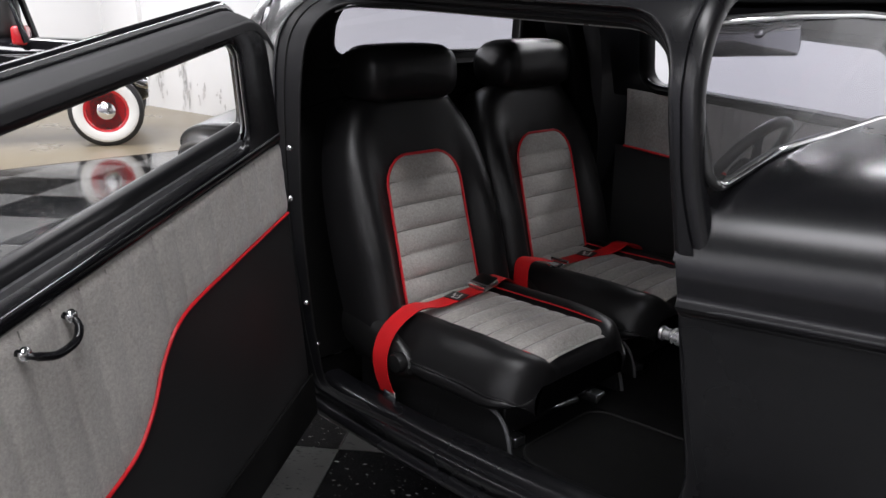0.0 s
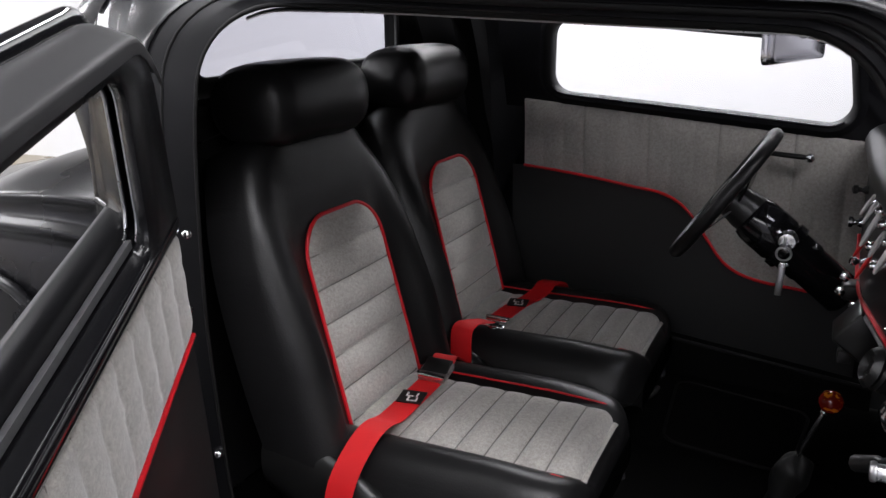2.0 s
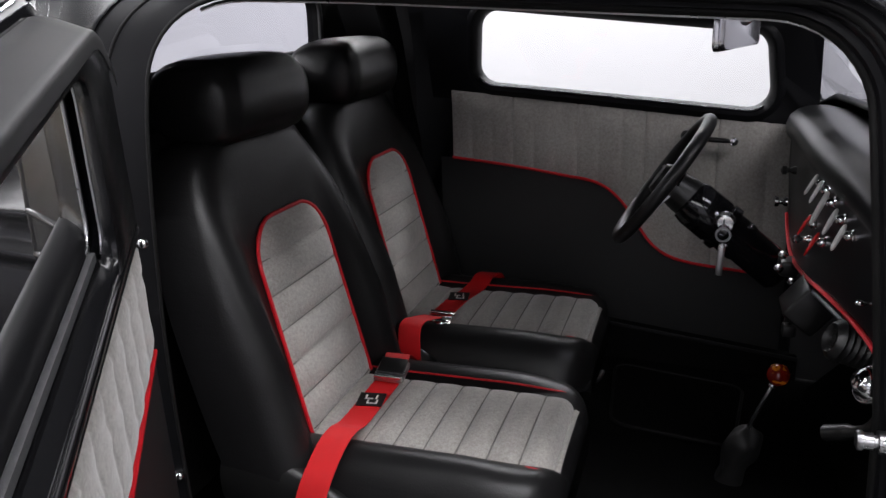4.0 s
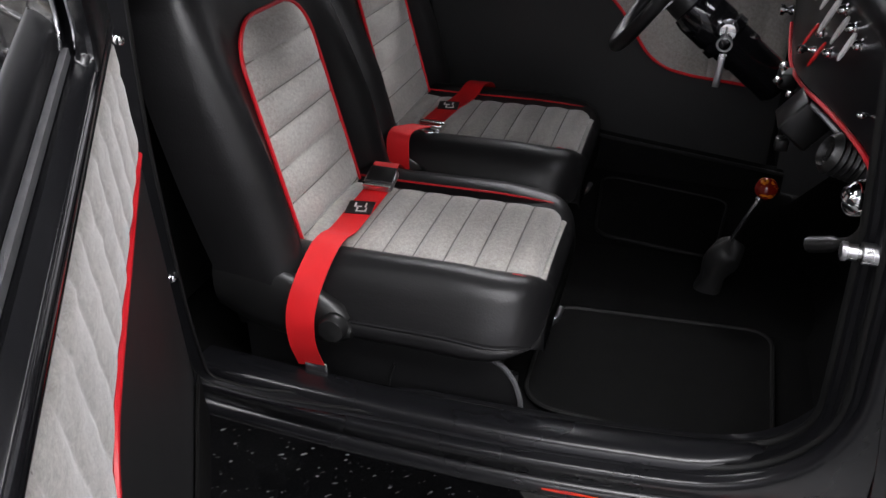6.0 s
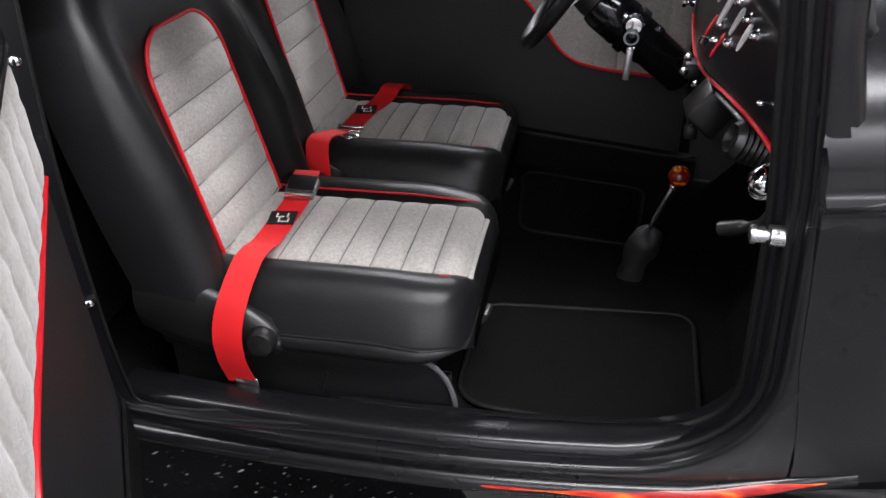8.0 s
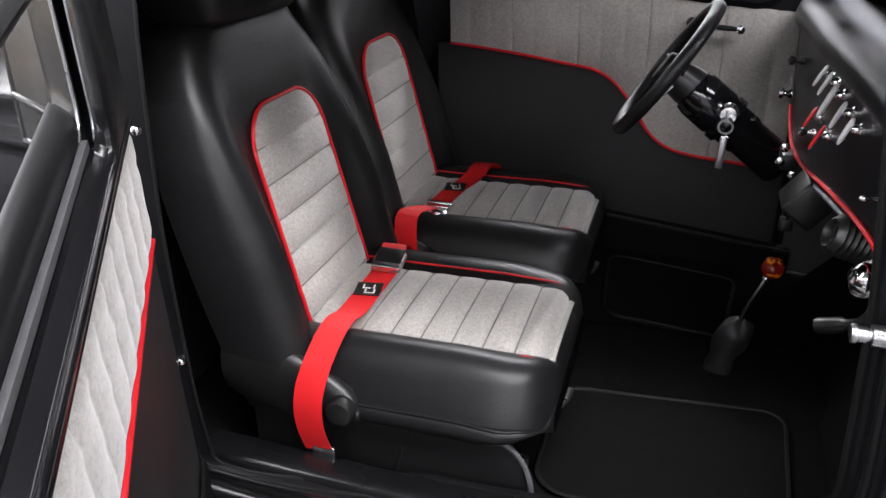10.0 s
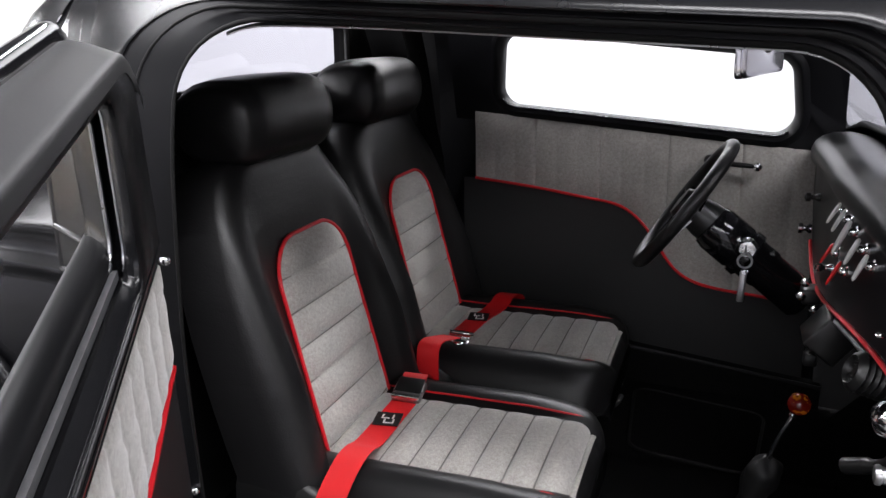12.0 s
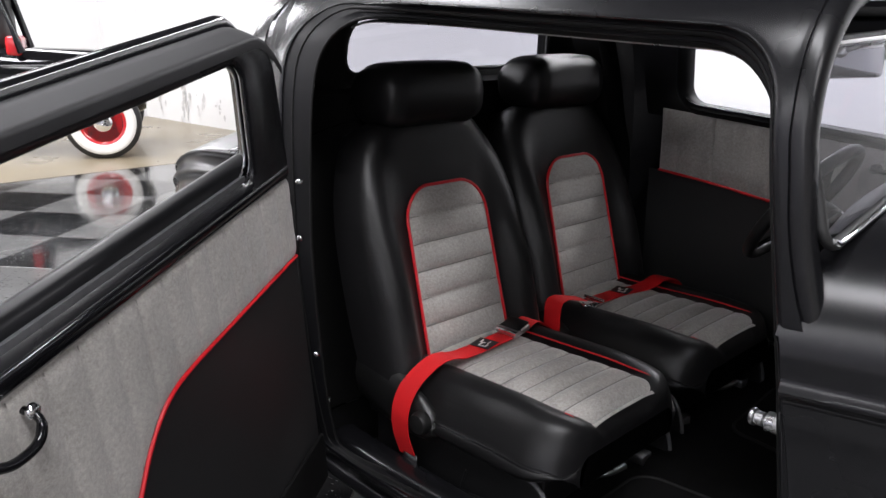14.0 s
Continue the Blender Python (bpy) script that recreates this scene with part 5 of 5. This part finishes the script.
# under-dash pieces
part("control_box", box(0.060, 0.085, 0.062, (0.712, -0.085, 0.800), 0.005, m=pose(0, 0, 0, 0, 38, 0)), PLASTIC, dash, "black control box under the dash")
vm = pose(0.725, -0.345, 0.845, 0, -70, 12)
vent = part("air_hose", turned([(0.022, -0.045)] + [(0.025 + 0.004 * (k % 2), -0.040 + 0.0045 * k) for k in range(13)] + [(0.020, 0.018), (0.016, 0.012)], vm, 26), PLASTIC, dash, "ribbed black air hose")
for k in range(3):
    part("vane", turned([(0.006 + 0.0042 * k, 0.009), (0.008 + 0.0042 * k, 0.014), (0.0085 + 0.0042 * k, 0.009)], vm, 22), PLASTIC, vent)
part("wire", tube(smooth_path([(0.70, -0.03, 0.75), (0.69, -0.01, 0.73), (0.695, 0.02, 0.745), (0.70, 0.05, 0.78)], 5), 0.003, n=6), PLASTIC, dash, "dangling wire")
part("wire_plug", box(0.022, 0.022, 0.022, (0.695, -0.02, 0.728), 0.003), PLASTIC, dash)

light = thing("map_light", "chrome round lamp on a black bracket under the dash", "lamp")
lm = pose(0.748, -0.435, 0.826, 0, -60, 25)
part("bowl", turned([(0.005, 0.024), (0.015, 0.021), (0.020, 0.010), (0.022, 0.0), (0.020, -0.012), (0.014, -0.022), (0.004, -0.027)], lm, 28), CHROME, light, "chrome lamp bowl")
part("bezel", tube([lm @ Vector((0.023 * math.cos(t), 0.023 * math.sin(t), 0.004)) for t in [2 * math.pi * k / 28 for k in range(28)]], 0.003, n=8, closed=True), CHROME, light, "chrome bezel")
part("bracket", tube(smooth_path([(0.755, -0.46, 0.87), (0.757, -0.455, 0.80), (0.748, -0.44, 0.768), (0.728, -0.415, 0.748), (0.708, -0.398, 0.735)], 5), [0.008] * 14 + [0.011] * 7, n=8), PLASTIC, light, "black bracket arm")

# ---- shifter ----
sh = thing("gear_shifter", "bent chrome gear lever with an amber flame knob and leather boot", "gear lever")
lv = smooth_path([(0.628, -0.038, 0.47), (0.638, -0.040, 0.515), (0.655, -0.041, 0.572), (0.680, -0.042, 0.636)], 5)
part("lever", tube(lv, 0.0046, n=12), CHROME, sh, "chrome lever")
part("lever_nut", turned([(0.006, 0.0), (0.0075, 0.001), (0.0075, 0.010), (0.005, 0.012)], pose(0.6755, -0.042, 0.624, 0, 21, 0), 6), CHROME, sh, "chrome lock nut")
bmk = bmesh.new()
bmesh.ops.create_uvsphere(bmk, u_segments=24, v_segments=16, radius=0.0205, matrix=Matrix.Translation((0.684, -0.043, 0.650)))
part("knob", bmk, AMBER, sh, "amber and dark red flame patterned knob")
rings = []
BOOT = [(0.0, 0.031), (0.10, 0.027), (0.30, 0.025), (0.50, 0.028), (0.70, 0.031), (0.82, 0.030), (0.90, 0.024), (0.96, 0.014), (1.0, 0.007)]
for k in range(29):
    f = k / 28
    c = Vector((0.614, -0.020, 0.402)).lerp(Vector((0.644, -0.0405, 0.538)), f)
    r = spline_table(BOOT, f)[0]
    ring = []
    for j in range(48):
        t = 2 * math.pi * j / 48
        fold = 0.14 * abs(math.sin(1.5 * t + 2.3 * f)) ** 0.5 + 0.05 * math.sin(4 * t - 7 * f) + 0.04 * math.sin(15 * f + 2 * t)
        rr = r * (0.90 + fold * min(1, f / 0.15))
        ring.append(c + Vector((rr * math.cos(t), rr * math.sin(t), 0.004 * math.sin(3 * t + 9 * f))))
    rings.append(ring)
part("boot", loft(rings, caps=True), RUBBER, sh, "creased black leather boot")
part("boot_ring", tube([(0.614 + 0.034 * math.cos(t), -0.020 + 0.034 * math.sin(t), 0.405) for t in [2 * math.pi * k / 30 for k in range(30)]], 0.005, n=8, closed=True), PLASTIC, sh, "black boot ring")


# ---- floor mats ----
def mat_on(corners, radii, z, label):
    th = thing("floor_mat", label, "floor mat", group="floor mats")
    loop = rounded(corners, radii, 6, 6)
    bmm = loft([[Vector((p.x, p.y, h)) for p in loop] for h in (z, z + 0.008)], caps=True)
    part("carpet", bmm, CARPET, th, "black carpet pile")
    part("binding", tube([Vector((p.x, p.y, z + 0.007)) for p in loop], 0.0040, n=6, closed=True), BIND, th, "black vinyl binding")


mat_on([(0.335, -0.445), (0.72, -0.470), (0.735, -0.13), (0.335, -0.155)], [0.06, 0.03, 0.04, 0.05], 0.399, "black carpet floor mat with bound edge, passenger side")
mat_on([(0.375, 0.155), (0.63, 0.115), (0.66, 0.40), (0.355, 0.47)], [0.05, 0.03, 0.04, 0.03], 0.399, "black carpet floor mat with bound edge, driver's side")

# ---- inside mirror ----
mr = thing("rear_view_mirror", "wide rear-view mirror on a short stem under the header", "mirror")
ma, mb = Vector((0.536, -0.178, 1.214)), Vector((0.605, 0.100, 1.211))
along = (mb - ma).normalized()
face = Vector((-along.y, along.x, 0)).normalized()
MMX = Matrix((along.to_4d(), face.to_4d(), Vector((0, 0, 1, 0)), (0, 0, 0, 1))).transposed()
for k in range(3):
    MMX[3][k] = 0
MMX[0][3], MMX[1][3], MMX[2][3], MMX[3][3] = *((ma + mb) / 2), 1
loop = rounded([(-0.139, 0.0), (0.139, 0.0), (0.139, 0.062), (-0.139, 0.062)], [0.012] * 4, 5, 3)
shell = [[MMX @ Vector((p.x * f, w, 0.031 + (p.y - 0.031) * f)) for p in loop] for f, w in ((1, 0.002), (1.0, -0.004), (0.97, -0.010), (0.90, -0.013))]
part("shell", loft(shell, caps=True), GREYB, mr, "pale grey mirror back")
bmk = bmesh.new()
bmk.faces.new([bmk.verts.new(MMX @ Vector((p.x * 0.98, 0.0035, 0.031 + (p.y - 0.031) * 0.96))) for p in loop])
part("glass", bmk, MIRROR, mr, "silvered mirror glass", smooth=False)
mc = MMX @ Vector((0, -0.012, 0.045))
part("stem", tube(smooth_path([mc, mc + Vector((0.03, 0, 0.012)), mc + Vector((0.10, 0.0, 0.035))], 4), 0.006, n=8), STEEL, mr, "steel stem")
part("ball_joint", turned([(0.004, -0.010), (0.012, -0.004), (0.012, 0.006), (0.006, 0.011)], Matrix.Translation(mc), 14), STEEL, mr)

# ---- the parked roadster far behind ----
road = thing("parked_roadster", "black vintage roadster with red wheels and whitewall tyres", "car", at=pose(-7.25, 1.90, 0, 0, 0, 64))


def far_wheel(x, y, turn, r):
    wm = pose(x, y, r, 90, 0, turn)
    t = part("tyre", turned([(0.24, -0.08), (r * 0.80, -0.10), (r * 0.95, -0.085), (r, -0.05), (r, 0.05), (r * 0.95, 0.085), (r * 0.80, 0.10), (0.24, 0.08)], wm, 36), RUBBER, road, "black tyre")
    for s in (-1, 1):
        part("whitewall", loft([[wm @ Vector((q * math.cos(2 * math.pi * k / 36), q * math.sin(2 * math.pi * k / 36), h)) for k in range(36)] for q, h in ((0.225, s * 0.086), (0.24, s * 0.098), (r * 0.80, s * 0.104), (r * 0.86, s * 0.098), (r * 0.87, s * 0.090))]), WHITEWALL, t, "white tyre wall")
        part("rim", turned([(0.22, s * 0.080), (0.225, s * 0.088), (0.20, s * 0.085), (0.18, s * 0.055), (0.13, s * 0.045), (0.10, s * 0.060), (0.02, s * 0.062)], wm, 30), REDRIM, t, "red steel rim")
        part("hubcap", turned([(0.105, s * 0.062), (0.100, s * 0.075), (0.07, s * 0.092), (0.02, s * 0.10)], wm, 24), CHROME, t, "chrome hub cap")


far_wheel(0, 0, 0, 0.375)
far_wheel(0, 1.45, 0, 0.375)
far_wheel(-2.7, 0, 0, 0.375)
far_wheel(-2.7, 1.45, 0, 0.375)
rows = []
for x, w, lo, hi in ((0.42, 0.26, 0.45, 0.95), (0.36, 0.33, 0.42, 1.04), (-0.1, 0.40, 0.40, 1.09), (-0.8, 0.50, 0.38, 1.12), (-1.3, 0.56, 0.36, 1.13), (-2.3, 0.62, 0.36, 1.06), (-2.9, 0.60, 0.38, 1.02), (-3.4, 0.50, 0.45, 0.80)):
    rows.append([Vector((x, 0.72 + w * math.copysign(abs(math.cos(t)) ** 0.5, math.cos(t)), (lo + hi) / 2 + (hi - lo) / 2 * math.copysign(abs(math.sin(t)) ** 0.5, math.sin(t)))) for t in [2 * math.pi * k / 28 for k in range(28)]])
part("body", loft(rows, caps=True), GLOSS, road, "gloss black body")
for y in (0.18, 1.26):
    part("headlamp", turned([(0.02, -0.12), (0.06, -0.09), (0.085, 0.0), (0.088, 0.03), (0.06, 0.045), (0.01, 0.05)], pose(0.40, y, 0.66, 0, 90, 0), 22), CHROME, road, "chrome headlamp")
part("axle", tube([(0, 0.05, 0.36), (0, 0.72, 0.33), (0, 1.40, 0.36)], 0.03, n=10), GLOSS, road, "black axle")
part("windscreen_frame", tube([(-0.70, 0.20, 1.06), (-0.84, 0.21, 1.62), (-0.84, 0.97, 1.62), (-0.70, 0.98, 1.06)], 0.038, n=8), GLOSS, road, "black windscreen frame")
part("soft_top", box(1.3, 0.78, 0.60, (-1.50, 0.80, 1.38), 0.10, 4), RUBBER, road, "black folding top")
part("seat_back", box(0.15, 0.40, 0.20, (-0.78, 0.46, 1.13), 0.04, 3), REDRIM, road, "red upholstered seat back")

# ---- wall scuffs and skirting on the north wall ----
rnd = random.Random(4)
SCUFF = material("grey_wall_scuff", (0.60, 0.595, 0.59), rough=0.8, vary=0.5, scale=14)
for cx, cz, n, tall in ((-9.72, 0.36, 24, 1.5), (-9.30, 0.27, 9, 0.8), (-10.45, 0.42, 16, 1.2), (-10.95, 0.40, 10, 1.0), (-8.75, 0.30, 8, 0.7), (-8.2, 0.38, 6, 0.7)):
    bmk = bmesh.new()
    for q in range(n):
        x, z = cx + rnd.gauss(0, 0.075), cz + rnd.gauss(0, 0.11) * tall
        w, h = rnd.uniform(0.008, 0.036), rnd.uniform(0.02, 0.09) * tall
        bmk.faces.new([bmk.verts.new((x + w * rnd.uniform(0.6, 1.1) * math.cos(t), YN - 0.002 - 0.0007 * q, max(0.03, z + h * rnd.uniform(0.6, 1.1) * math.sin(t)))) for t in [2 * math.pi * j / 12 for j in range(12)]])
    tagged(link("wall_scuff", bmk, SCUFF, smooth=False), "dark grey scuff marks on the white wall", "scuff", group="wall scuffs", kind="structure")
slab("pilaster", 0.95, 0.07, CEIL, (-11.42, YN - 0.036, CEIL / 2), WALLW, "white painted wall pilaster", "pilaster")

# ---- chequered tiles, laid aslant, with the bare concrete strip along their edge ----
TS, TROT = 0.6575, 36.65
pad = tagged(new("tile_floor"), "black and grey chequered vinyl tile floor", "floor", kind="structure")
b = box(TS - 0.003, TS - 0.003, 0.012, (0, 0, 0), 0.001, 1)
tile_me = []
for nm, mt in (("tile_dark", TILE_B), ("tile_light", TILE_G)):
    me = bpy.data.meshes.new(nm)
    b.to_mesh(me)
    me.materials.append(mt)
    tile_me.append(me)
b.free()
TM = pose(-4.18, 0.268, 0.0, 0, 0, TROT)
for i in range(-14, 20):
    for j in range(-14, 22):
        m = TM @ Matrix.Translation(((i + 0.5) * TS, (-j - 0.5) * TS, 0))
        if -6.9 < m.translation.x < 4.7 and -6.2 < m.translation.y < 4.0:
            ob = new("tile", tile_me[(i + j) % 2])
            ob.parent = pad
            ob.matrix_local = m
slab("floor_apron", XE - 4.4, YN - YS, 0.10, ((XE + 4.4) / 2, (YN + YS) / 2, -0.042), CONCRETE, "tan sealed concrete apron beside the tiles", "floor")
slab("floor_strip", -6.42 - XW, YN - YS, 0.10, ((XW - 6.42) / 2, (YN + YS) / 2, -0.042), CONCRETE, "tan sealed concrete strip beside the tiles", "floor")
